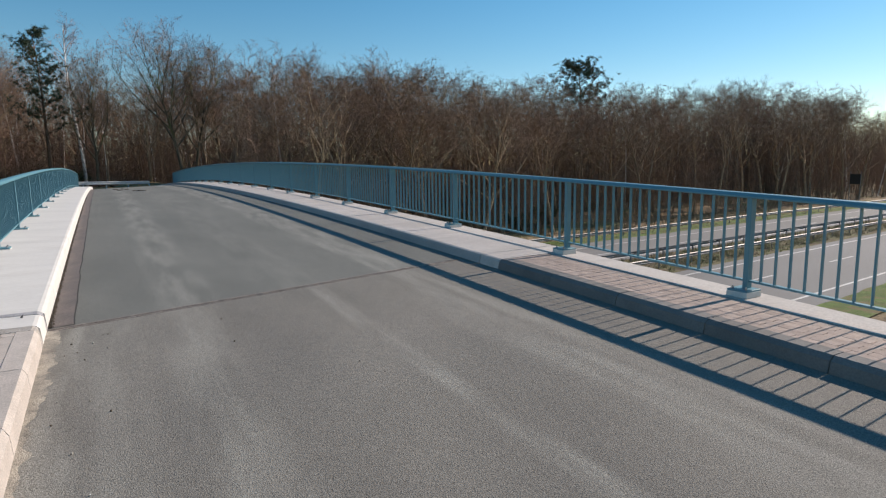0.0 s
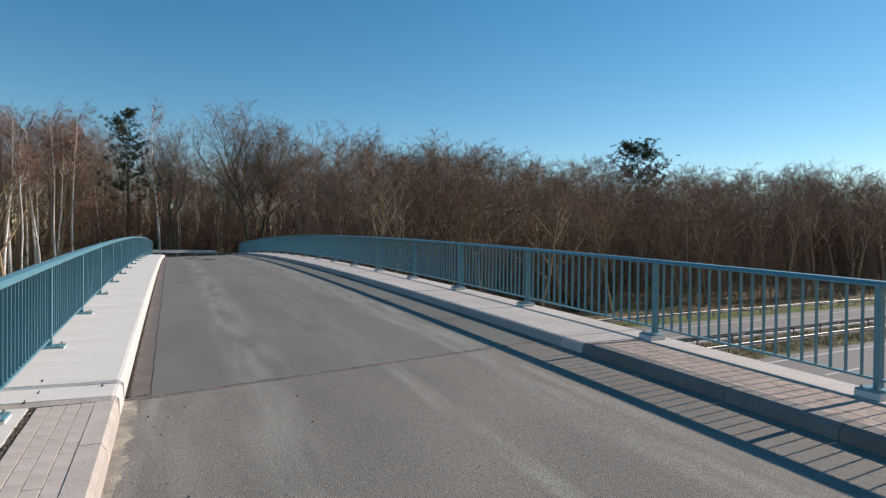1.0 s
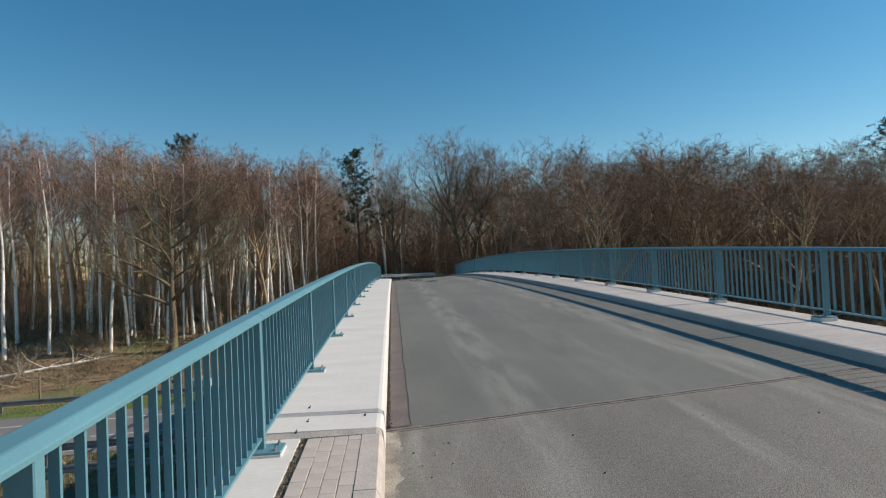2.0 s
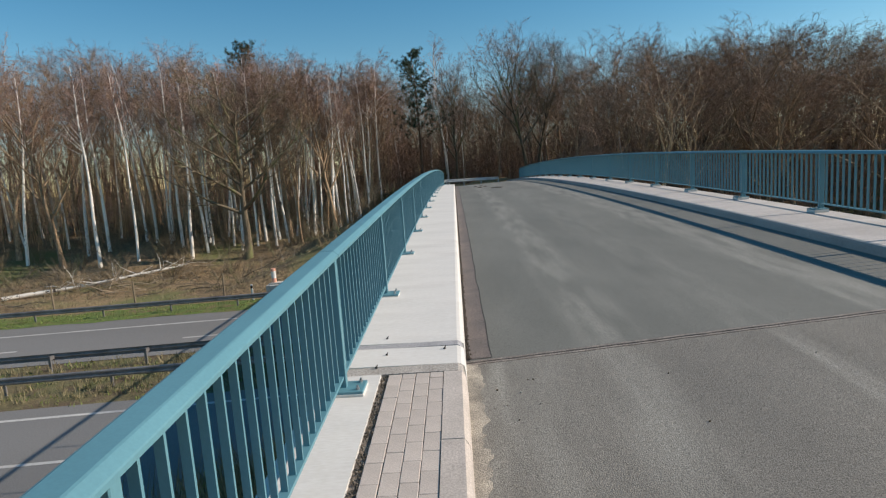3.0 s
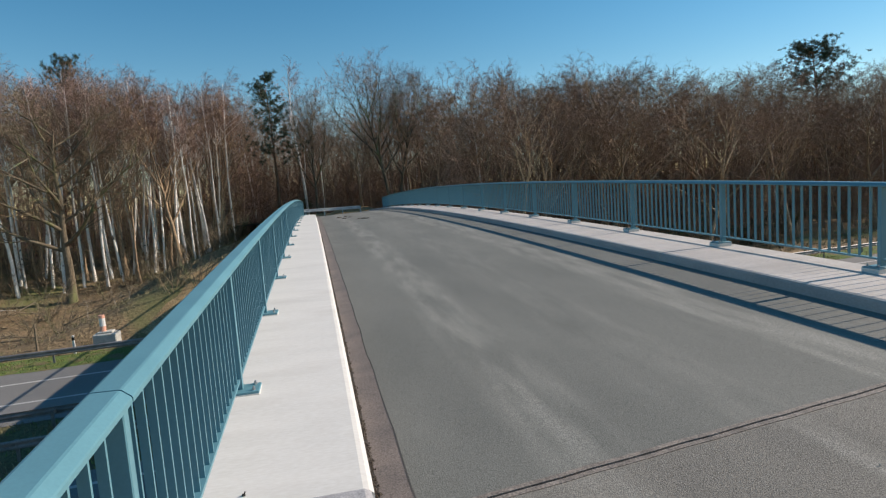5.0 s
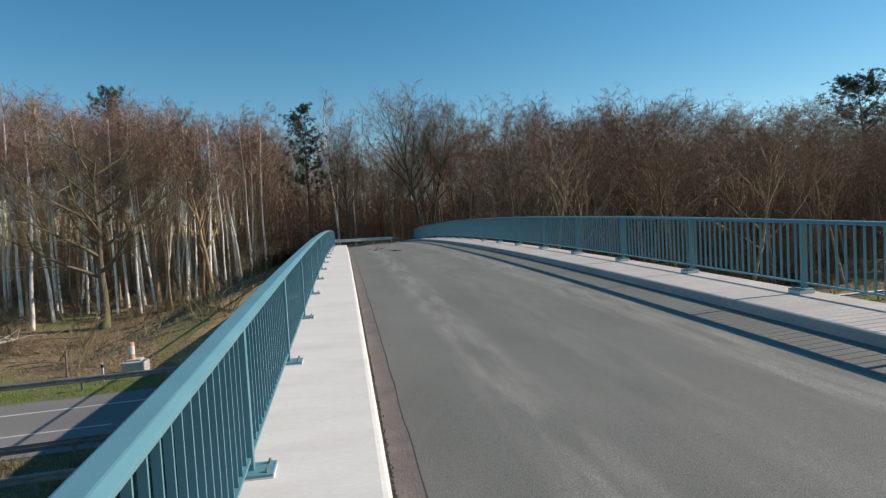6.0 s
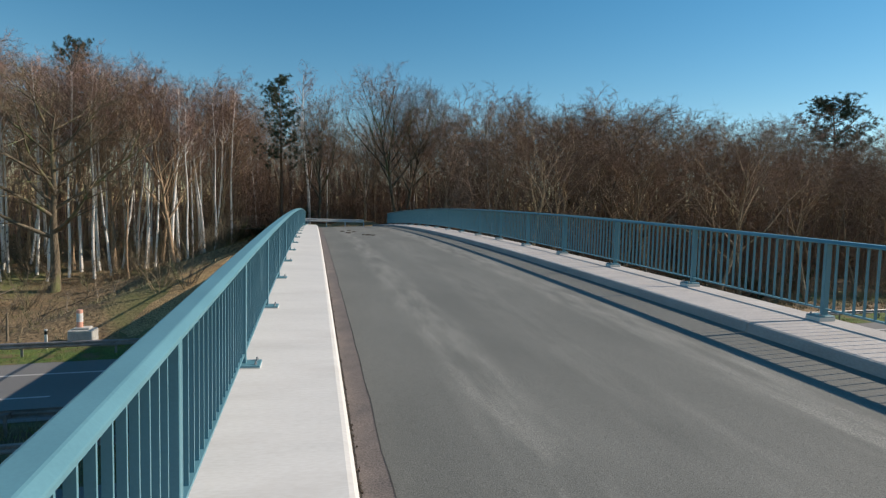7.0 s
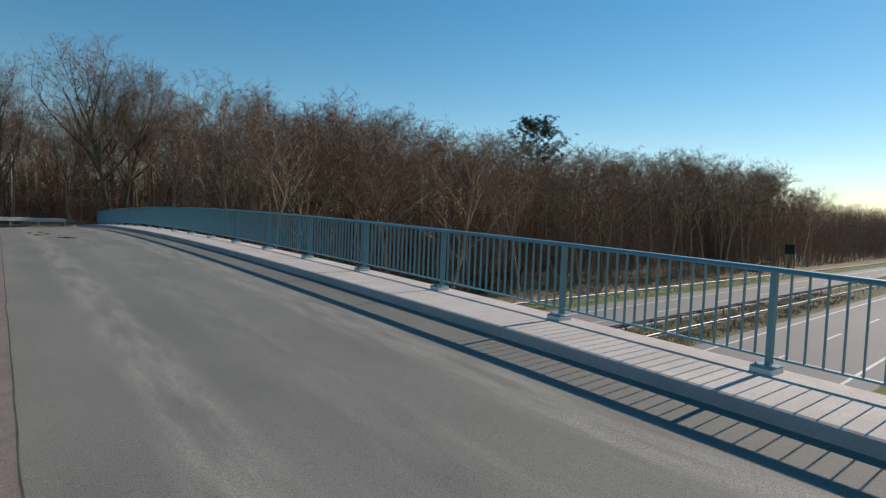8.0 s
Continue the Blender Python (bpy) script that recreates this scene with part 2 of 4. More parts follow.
def box(bm, x0, x1, y0, y1, z0, z1, bevel=0.0):
    vs = [bm.verts.new((x, y, z)) for z in (z0, z1) for y in (y0, y1) for x in (x0, x1)]
    fs = [bm.faces.new([vs[i] for i in f]) for f in ((0, 2, 3, 1), (4, 5, 7, 6), (0, 1, 5, 4), (2, 6, 7, 3), (0, 4, 6, 2), (1, 3, 7, 5))]
    if bevel:
        edges = list({e for f in fs for e in f.edges})
        bmesh.ops.bevel(bm, geom=edges, offset=bevel, segments=1, affect="EDGES")
    return vs


def box_mesh(name, mat, *dims, bevel=0.0):
    bm = bmesh.new()
    box(bm, *dims, bevel=bevel)
    me = bpy.data.meshes.new(name)
    bm.to_mesh(me)
    bm.free()
    me.materials.append(mat)
    return me


def sweep(profile, stations, height, closed=True, skew=0.0):
    """Verts and faces of a profile of (x, z) carried along y over the stations; height(y) is added to z."""
    verts, faces, k = [], [], len(profile)
    for y in stations:
        for x, z in profile:
            yy = y + skew * x
            verts.append((x, yy, z + height(yy)))
    for i in range(len(stations) - 1):
        for j in range(k if closed else k - 1):
            a, b = i * k + j, i * k + (j + 1) % k
            faces.append((a, b, b + k, a + k))
    if closed:
        faces += [tuple(range(k)), tuple(range((len(stations) - 1) * k, len(stations) * k))[::-1]]
    return verts, faces


def thing(name, label, category, group="", kind="", at=None):
    ob = new(name)
    ob.empty_display_size = 0.2
    if at is not None:
        ob.matrix_basis = at
    return tagged(ob, label, category, group, kind)


def steps(a, b, d):
    return [a + (b - a) * i / max(1, round((b - a) / d)) for i in range(max(1, round((b - a) / d)) + 1)]


def prof(y):
    """Height of the left cap along the bridge: a hump that falls away at the far end."""
    if y > 53:
        return prof(53) + (y - 53) * -0.04
    return A_ * y - B_ * y * y


# ---------------------------------------------------------------- bridge: fixed numbers
A_, B_ = 0.0399, 0.00082
S_, SR_ = 2.58, 2.605                 # railing bays
W_ = 6.80                             # right railing line
R_UP = 0.115                          # right cap above left cap
Y0 = 0.84                             # expansion joint
Y_END = 45.0
ROAD_L, ROAD_R = -0.18, -0.01         # road beside the kerbs, below the left cap
KL, KR = 0.83, 5.70                   # kerb feet


def road_z(x, y):
    return prof(y) + ROAD_L + (ROAD_R - ROAD_L) * (x - KL) / (KR - KL)


def joint_y(x):
    return Y0 - 0.03 + 0.085 * (x - KL)


def road_strip(name, ya, yb, mat, label, category="road", lift=0.0, xs=None, kind="structure"):
    xs = xs or [KL - 0.02 + (KR + 0.04 - KL) * i / 12 for i in range(13)]
    ys = steps(0, 1, 1 / 60)
    verts, faces = [], []
    for u in ys:
        for x in xs:
            a = ya(x) if callable(ya) else ya
            b = yb(x) if callable(yb) else yb
            y = a + (b - a) * u
            verts.append((x, y, road_z(x, y) + lift))
    k = len(xs)
    for i in range(len(ys) - 1):
        for j in range(k - 1):
            a = i * k + j
            faces.append((a, a + 1, a + 1 + k, a + k))
    ob = part_mesh(name, mesh_from(name, verts, faces, mat))
    return tagged(ob, label, category, kind=kind)


road_strip("road_approach", -30, lambda x: joint_y(x) - 0.03, asphalt_old, "coarse worn grey asphalt leading up to the bridge")
road_strip("road_bridge", lambda x: joint_y(x) + 0.03, Y_END, asphalt, "smooth dark grey asphalt over the humped bridge deck")
road_strip("road_far", Y_END + 0.0, 60, asphalt, "grey asphalt beyond the bridge", xs=[-6 + 20 * i / 10 for i in range(11)], lift=-0.012)

# expansion joint: two rusty steel edges and a dark seal across the road
joint = thing("expansion_joint", "rusty steel expansion joint with a dark seal across the asphalt", "expansion joint", kind="structure")
for nm, a, b, mt, up in (("steel_edge", -0.045, -0.009, rust, 0.004), ("seal", -0.009, 0.009, rubber, -0.006), ("steel_edge", 0.009, 0.045, rust, 0.004)):
    vs, fs = [], []
    for i in range(25):
        x = KL - 0.01 + (KR - KL + 0.02) * i / 24
        w = 0.004 * math.sin(i * 2.3)
        for d in (a, b):
            y = joint_y(x) + d + w
            vs += [(x, y, road_z(x, y) + up), (x, y, road_z(x, y) - 0.03)]
    for i in range(24):
        c = 4 * i
        fs += [(c, c + 4, c + 6, c + 2), (c, c + 1, c + 5, c + 4), (c + 2, c + 6, c + 7, c + 3)]
    part_mesh(nm, mesh_from(nm, vs, fs, mt), joint)

# mastic gutter strip along the left kerb, with a wavy edge, and a dusty patch before the joint
vs, fs = [], []
ys = steps(Y0 + 0.06, Y_END, 0.25)
for i, y in enumerate(ys):
    w = 0.205 + 0.02 * noise.noise((0, y * 0.9, 3)) + 0.008 * noise.noise((0, y * 5, 8))
    vs += [(KL + 0.022, y, road_z(KL, y) + 0.004), (KL + w, y, road_z(KL + w, y) + 0.008), (KL + w + 0.004, y, road_z(KL, y) - 0.02)]
for i in range(len(ys) - 1):
    c = 3 * i
    fs += [(c, c + 1, c + 4, c + 3), (c + 1, c + 2, c + 5, c + 4)]
ev, ef = [], []
for i, y in enumerate(ys):
    x_ = vs[3 * i + 1][0]
    t_ = 0.007 + 0.008 * abs(noise.noise((7, y * 2.2, 1)))
    ev += [(x_ - 0.002, y, road_z(x_, y) + 0.0095), (x_ + t_, y, road_z(x_, y) + 0.004)]
for i in range(len(ys) - 1):
    c = 2 * i
    ef.append((c, c + 1, c + 3, c + 2))
tagged(part_mesh("gutter_edge", mesh_from("gutter_edge", ev, ef, rubber)), "dark crack between gutter strip and asphalt", "crack", kind="structure")
tagged(part_mesh("gutter_strip", mesh_from("gutter_strip", vs, fs, mastic)), "brownish mastic gutter strip along the kerb", "gutter strip", kind="structure")
vs, fs = [], []
ys = steps(Y0 + 0.03, Y_END, 0.2)
for y in ys:
    w = 0.006 + 0.012 * abs(noise.noise((4, y * 3, 3)))
    vs += [(KL - 0.002, y, road_z(KL, y) + 0.006), (KL + 0.016 + w, y, road_z(KL, y) + 0.0055)]
for i in range(len(ys) - 1):
    c = 2 * i
    fs.append((c, c + 1, c + 3, c + 2))
tagged(part_mesh("kerb_seal", mesh_from("kerb_seal", vs, fs, rubber)), "dark crumbling seal between kerb and gutter", "seal", kind="structure")
vs, fs = [], []
ys = steps(-9, Y0 - 0.05, 0.03)
for y in ys:
    near = max(0.0, 1 - abs(y - 0.3) / 1.6)
    w = 0.05 + 0.07 * near + 0.05 * noise.noise((1, y * 1.7, 0)) + 0.06 * noise.noise((1, y * 7, 0)) + 0.03 * noise.noise((2, y * 23, 0))
    vs += [(KL - 0.01, y, road_z(KL, y) + 0.004), (KL + w, y, road_z(KL + w, y) + 0.003)]
for i in range(len(ys) - 1):
    c = 2 * i
    fs.append((c, c + 1, c + 3, c + 2))
tagged(part_mesh("dust_edge", mesh_from("dust_edge", vs, fs, dust)), "pale sandy dust along the foot of the kerb", "dust", kind="structure")

# ---------------------------------------------------------------- caps
cap_l = thing("cap_left", "pale new concrete edge cap of the bridge", "bridge cap", kind="structure")
prof_l = [(-0.24, -0.42), (KL, -0.42), (KL, ROAD_L - 0.06), (0.815, -0.03), (0.79, -0.008), (0.76, 0.0), (-0.22, 0.012), (-0.24, 0.0)]
vs, fs = sweep(prof_l, steps(Y0 + 0.05, Y_END, 0.8), prof)
part_mesh("cap_body", mesh_from("cap_body", vs, fs, concrete_new), cap_l)
vs, fs = sweep(prof_l, steps(0.38, Y0 - 0.066, 0.2), prof)
part_mesh("end_block", mesh_from("end_block", vs, fs, concrete_new), cap_l)
prof_c = [(-0.24, -0.30), (KL - 0.004, -0.30), (KL - 0.004, ROAD_L), (0.80, -0.02), (0.765, 0.0), (-0.24, 0.0)]
vs, fs = sweep([(x, z + 0.004) for x, z in prof_c], steps(Y0 - 0.058, Y0 + 0.05, 0.04), prof)
part_mesh("joint_cover", mesh_from("joint_cover", vs, fs, steel_cover), cap_l, "grey joint cover plate")
vs, fs = sweep(prof_c, steps(0.24, 0.38, 0.07), prof)
part_mesh("cross_band", mesh_from("cross_band", vs, fs, concrete_band), cap_l, "weathered grey concrete band")
vs, fs = sweep([(-0.24, -0.5), (0.20, -0.5), (0.20, 0.0), (-0.24, 0.0)], steps(-14, 0.24, 0.6), prof)
part_mesh("rail_footing", mesh_from("rail_footing", vs, fs, concrete_new), cap_l)

cap_r = thing("cap_right", "pale concrete edge cap with a high kerb face", "bridge cap", kind="structure")
prof_r = [(KR, ROAD_R - 0.06), (KR, -0.45), (W_ + 0.24, -0.45), (W_ + 0.24, R_UP), (W_ + 0.22, R_UP + 0.012), (KR + 0.085, R_UP), (KR + 0.055, R_UP - 0.012), (KR + 0.04, R_UP - 0.035)]
prof_r = prof_r[::-1]
joints = [0.85, 5.9, 11.0, 16.1, 21.2, 26.3, 31.4, 36.5, 41.6, 46.7, 52.3]
for i in range(len(joints) - 1):
    vs, fs = sweep(prof_r, steps(joints[i] + 0.006, joints[i + 1] - 0.006, 0.8), prof)
    seg = mesh_from("cap_segment", vs, fs, concrete_darker)
    seg.materials.append(kerb_face)              # darker concrete on the upright face towards the road
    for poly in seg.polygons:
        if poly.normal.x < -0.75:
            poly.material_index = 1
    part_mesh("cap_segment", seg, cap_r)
vs, fs = sweep(prof_r, steps(0.42, 0.84, 0.1), prof)
part_mesh("end_block", mesh_from("end_block", vs, fs, concrete_darker), cap_r)
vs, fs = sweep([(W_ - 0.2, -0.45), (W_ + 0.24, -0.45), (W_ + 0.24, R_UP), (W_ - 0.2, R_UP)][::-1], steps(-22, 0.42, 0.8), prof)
part_mesh("rail_footing", mesh_from("rail_footing", vs, fs, concrete_darker), cap_r)

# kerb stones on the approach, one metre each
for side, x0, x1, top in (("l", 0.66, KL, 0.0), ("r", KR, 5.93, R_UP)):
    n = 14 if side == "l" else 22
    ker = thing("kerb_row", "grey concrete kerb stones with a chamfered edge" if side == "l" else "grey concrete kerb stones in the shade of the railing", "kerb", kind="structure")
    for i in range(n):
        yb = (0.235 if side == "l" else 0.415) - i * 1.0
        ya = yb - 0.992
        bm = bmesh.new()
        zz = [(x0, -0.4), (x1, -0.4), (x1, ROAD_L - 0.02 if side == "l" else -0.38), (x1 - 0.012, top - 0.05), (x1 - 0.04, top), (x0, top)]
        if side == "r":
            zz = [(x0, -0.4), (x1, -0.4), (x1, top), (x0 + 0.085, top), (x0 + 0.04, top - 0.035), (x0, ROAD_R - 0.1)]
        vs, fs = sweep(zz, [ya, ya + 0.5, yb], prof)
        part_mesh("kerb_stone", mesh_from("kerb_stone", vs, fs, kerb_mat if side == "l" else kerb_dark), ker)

# bridge body: girder, abutments
bridge = thing("bridge_body", "grey concrete bridge girder and abutments under the road", "bridge", kind="structure")
vs, fs = sweep([(0.05, -0.40), (0.3, -1.35), (6.6, -1.35), (6.95, -0.40)], steps(1.0, Y_END - 1, 1.0), prof)
part_mesh("girder", mesh_from("girder", vs, fs, concrete_band), bridge)
bm = bmesh.new()
box(bm, -0.2, 7.0, -0.6, 0.95, -7.5, -0.45)
part("abutment", bm, concrete_band, bridge)
bm = bmesh.new()
box(bm, -0.2, 7.0, Y_END - 0.9, Y_END + 1.0, -7.5, -0.45)
part("abutment", bm, concrete_band, bridge)

# drilled anchor bolts left standing on the cap
for x, y in ((0.20, 0.62), (0.66, 0.70), (0.16, 1.02), (0.15, 0.36)):
    bm = bmesh.new()
    bmesh.ops.create_cone(bm, cap_ends=True, segments=8, radius1=0.011, radius2=0.008, depth=0.012, matrix=Matrix.Translation((x, y, prof(y) + 0.010)))
    bmesh.ops.create_cone(bm, cap_ends=True, segments=6, radius1=0.004, radius2=0.004, depth=0.026, matrix=Matrix.Translation((x + 0.006, y, prof(y) + 0.02)) @ pose(0, 0, 0, 30, 20, 0))
    tagged(part("anchor_bolt", bm, rubber), "small dark bolt stub standing on the concrete", "bolt", group="bolts on the cap")


# ---------------------------------------------------------------- railings
post_me = box_mesh("post", paint, -0.078, 0.002, -0.025, 0.025, 0.02, 0.938, bevel=0.004)
plate_me = box_mesh("base_plate", paint, -0.105, 0.125, -0.105, 0.105, 0.0, 0.022, bevel=0.004)
pad_me = box_mesh("mortar_pad", concrete_new, -0.107, 0.128, -0.108, 0.108, -0.056, 0.003, bevel=0.004)
bar_me = box_mesh("bar", paint, -0.052, -0.020, -0.0065, 0.0065, 0.115, 0.938)
bm = bmesh.new()
bmesh.ops.create_cone(bm, cap_ends=True, segments=6, radius1=0.014, radius2=0.014, depth=0.014, matrix=Matrix.Translation((0, 0, 0.007)))
bmesh.ops.create_cone(bm, cap_ends=True, segments=6, radius1=0.008, radius2=0.008, depth=0.03, matrix=Matrix.Translation((0, 0, 0.015)))
bolt_me = bpy.data.meshes.new("bolt")
bm.to_mesh(bolt_me)
bm.free()
bolt_me.materials.append(galvanised)
RAIL = [(-0.116, 0.925), (-0.106, 0.925), (-0.106, 0.938), (0.008, 0.938), (0.008, 0.925), (0.018, 0.925), (0.018, 0.940), (0.015, 0.946),
        (-0.012, 0.968), (-0.020, 0.971), (-0.100, 0.973), (-0.110, 0.970), (-0.115, 0.964), (-0.116, 0.955)]
RAIL = RAIL[::-1]
LOW = [(-0.061, 0.098), (-0.011, 0.098), (-0.011, 0.118), (-0.061, 0.118)][::-1]


def railing(name, x, flip, posts, height, splits, label, near):
    root = thing(name, label, "railing")
    side = -1 if flip else 1
    y_a, y_b = posts[0], posts[-1]
    cuts = [y_a] + [s for s in splits if y_a < s < y_b] + [y_b + 0.08]
    for a, b in zip(cuts, cuts[1:]):
        vs, fs = sweep([(x + px * side, z) for px, z in RAIL[::side]], steps(a + 0.004, b - 0.004, 0.86), height)
        rail_me = mesh_from("handrail", vs, fs, paint, True)
        rail_me.set_sharp_from_angle(angle=radians(12))
        part_mesh("handrail", rail_me, root)
    for a, b in zip(posts, posts[1:]):
        vs, fs = sweep([(x + px * side, z) for px, z in LOW[::side]], [a + 0.03, (a + b) / 2, b - 0.03], height)
        part_mesh("bottom_rail", mesh_from("bottom_rail", vs, fs, paint), root)
    turn = 180 if flip else 0
    for y in posts:
        h = height(y)
        part_mesh("post", post_me, root, at=pose(x, y, h, 0, 0, turn))
        plate = part_mesh("base_plate", plate_me, root, at=pose(x, y, h + 0.012, 0, 0, turn))
        part_mesh("mortar_pad", pad_me, root, "pale mortar pad", at=pose(x, y, h + 0.012, 0, 0, turn))
        if near[0] < y < near[1]:
            for bx, by in ((0.085, 0.07), (0.085, -0.07)):
                part_mesh("bolt", bolt_me, plate, at=pose(bx, by, 0.022))
    far_v, far_f = [], []
    for a, b in zip(posts, posts[1:]):
        for i in range(1, 19):
            y = a + (b - a) * i / 19
            if near[0] < y < near[1]:
                part_mesh("bar", bar_me, root, at=pose(x, y, height(y), 0, 0, turn))
            else:
                c = len(far_v)
                h = height(y)
                far_v += [(x + side * (sx * 0.016 - 0.036), y + sy * 0.0065, h + z) for z in (0.115, 0.938) for sx, sy in ((-1, -1), (1, -1), (1, 1), (-1, 1))]
                far_f += [(c + j, c + (j + 1) % 4, c + 4 + (j + 1) % 4, c + 4 + j) for j in range(4)]
    far = part_mesh("bar_rest", mesh_from("bar_rest", far_v, far_f, paint), root)
    tagged(far, kind="stuff")
    return root


posts_l = [k * S_ - 0.02 for k in range(-4, 18)]
railing("bridge_railing", 0.0, False, posts_l, prof, [0.01, 20.6, 41.2], "teal-blue painted steel railing with upright bars on the pale cap", (-6.5, 31.0))
posts_r = [3.29 + SR_ * k - (0.33 if k < 0 else 0) for k in range(-9, 19)]
railing("bridge_railing", W_, True, posts_r, lambda y: prof(y) + R_UP + 0.04, [0.6, 20.6], "teal-blue painted steel railing with upright bars, seen against the light", (-7.0, 29.5))


# ---------------------------------------------------------------- land
MD = 0.085                                       # the motorway's bearing across the bridge


def smooth(a, b, v):
    u = min(1.0, max(0.0, (v - a) / (b - a)))
    return u * u * (3 - 2 * u)


def land(x, y):
    q = y - MD * x                               # across the motorway
    z = -6.15
    z += 3.6 * smooth(41, 70, q) + 2.0 * smooth(70, 130, q)   # wood floor rises behind
    z += 0.35 * noise.noise((x * 0.12, y * 0.12, 0)) * smooth(34, 38, q)
    z += 2.5 * smooth(6.5, -10, q)
    # approach banks
    road = prof(min(max(y, -30), 75)) - 0.75
    out = max(-0.35 - x, x - 7.1, 0.0)
    if y > 40:
        out = max(-3.0 - x if y > 47 else -0.6 - x, x - 9.0, 0.0)
    bank = road - out * (0.36 if y > 30 and x < 3 else 0.55)
    if y < 20:
        bank = min(bank, road - max(0.0, y - 0.6) * 0.9)
    else:
        bank = min(bank, road - max(0.0, 44.5 - y) * 0.62)
    return max(z, bank)


def axis(a, b, fine_a, fine_b, d):
    mid = steps(fine_a, fine_b, d)
    lo, hi, v, g = [], [], fine_a, d
    while v > a:
        g *= 1.25
        v -= g
        lo.append(v)
    v, g = fine_b, d
    while v < b:
        g *= 1.25
        v += g
        hi.append(v)
    return lo[::-1] + mid + hi


gx, gy = axis(-2500, 2500, -70, 130, 1.4), axis(-2500, 2500, -14, 80, 0.8)
vs = [(x, y, land(x, y)) for y in gy for x in gx]
k = len(gx)
fs = [(j * k + i, j * k + i + 1, j * k + i + 1 + k, j * k + i + k) for j in range(len(gy) - 1) for i in range(k - 1)]
tagged(part_mesh("ground", mesh_from("ground", vs, fs, ground_mat, True)), "brown leaf litter and thin grass on uneven woodland ground", "ground", kind="structure")


def band(name, q0, q1, z, mat, label, category, x0=-260, x1=900, kind="structure", wavy=0.0, d=6.0):
    vs, fs = [], []
    xs = steps(x0, x1, d)
    for x in xs:
        for q, s in ((q0, 1), (q1, 2)):
            qq = q + wavy * noise.noise((x * 0.5, s * 7, 1))
            vs.append((x, qq + MD * x, z))
    for i in range(len(xs) - 1):
        c = 2 * i
        fs.append((c, c + 2, c + 3, c + 1))
    return tagged(part_mesh(name, mesh_from(name, vs, fs, mat)), label, category, kind=kind)


Z_M = -6.0
band("motorway_near", 7.0, 17.0, Z_M, motorway_mat, "worn grey motorway carriageway under the bridge", "road")
band("motorway_far", 22.6, 30.9, Z_M, motorway_mat, "worn grey motorway carriageway with white lines", "road")
band("median", 16.9, 22.7, Z_M - 0.03, median_mat, "rough grass and brown weeds in the motorway median", "verge", wavy=0.3, d=0.8, x0=-120, x1=300)
band("verge_far", 30.8, 33.8, Z_M + 0.01, verge_mat, "bright green grass verge beside the motorway", "verge", wavy=0.35, d=0.8, x0=-120, x1=300)
band("verge_near", 4.6, 7.1, Z_M + 0.01, verge_mat, "grass verge beside the motorway", "verge", wavy=0.3, d=0.8, x0=-120, x1=300)
for q in (8.4, 16.0, 28.75):
    band("edge_line", q - 0.09, q + 0.09, Z_M + 0.006, line_white, "solid white edge line on the motorway", "road line")
band("edge_line", 23.2, 23.36, Z_M + 0.006, line_white, "solid white edge line beside the median", "road line")
for q, off in ((12.45, 3.0), (25.4, -9.3)):
    dashes = thing("lane_dashes", "white lane dashes on the grey motorway", "road line", kind="structure")
    for i in range(-8, 24):
        x0 = off + i * 12.0
        if -95 < x0 < 280:
            xa, xb = x0 - 4.0, x0
            vs = [(xa, q - 0.08 + MD * xa, Z_M + 0.006), (xb, q - 0.08 + MD * xb, Z_M + 0.006), (xb, q + 0.08 + MD * xb, Z_M + 0.006), (xa, q + 0.08 + MD * xa, Z_M + 0.006)]
            part_mesh("dash", mesh_from("dash", vs, [(0, 1, 2, 3)], line_white), dashes)


def guard_rail(name, q, side, x0, x1, mat, label, far=True):
    """A W-beam on posts; side is the way the beam faces."""
    root = thing(name, label, "crash barrier")
    prf = [(0.0, 0.45), (0.05, 0.49), (0.05, 0.54), (0.005, 0.58), (0.005, 0.62), (0.05, 0.66), (0.05, 0.71), (0.0, 0.75)]
    vs, fs = [], []
    xs = steps(x0, x1, 4.0)
    for x in xs:
        for d, z in prf:
            vs.append((x, q + side * d + MD * x, Z_M + z))
    for i in range(len(xs) - 1):
        for j in range(7):
            a = i * 8 + j
            fs.append((a, a + 1, a + 9, a + 8))
    part_mesh("beam", mesh_from("beam", vs, fs, mat), root)
    pm = box_mesh("barrier_post", mat, -0.05, 0.05, -0.03, 0.03, -0.3, 0.70)
    sm = box_mesh("spacer", mat, -0.06, 0.06, -0.14, 0.14, 0.52, 0.68)
    x = x0 + 1
    while x < min(x1, 110):
        po = part_mesh("barrier_post", pm, root, at=pose(x, q - side * 0.22 + MD * x, Z_M))
        part_mesh("spacer", sm, po, at=pose(0, side * 0.10, 0))
        x += 4.0
    return root


guard_rail("crash_barrier", 31.9, -1, -90, 260, dark_steel, "long dark weathered crash barrier along the motorway verge")
guard_rail("crash_barrier", 21.6, 1, -90, 260, worn_steel, "dull galvanised crash barrier along the median")
guard_rail("crash_barrier", 18.6, -1, -90, 260, dark_steel, "dark weathered crash barrier along the median weeds")
guard_rail("crash_barrier", 5.6, 1, -90, -6, dark_steel, "dark weathered crash barrier along the near verge")


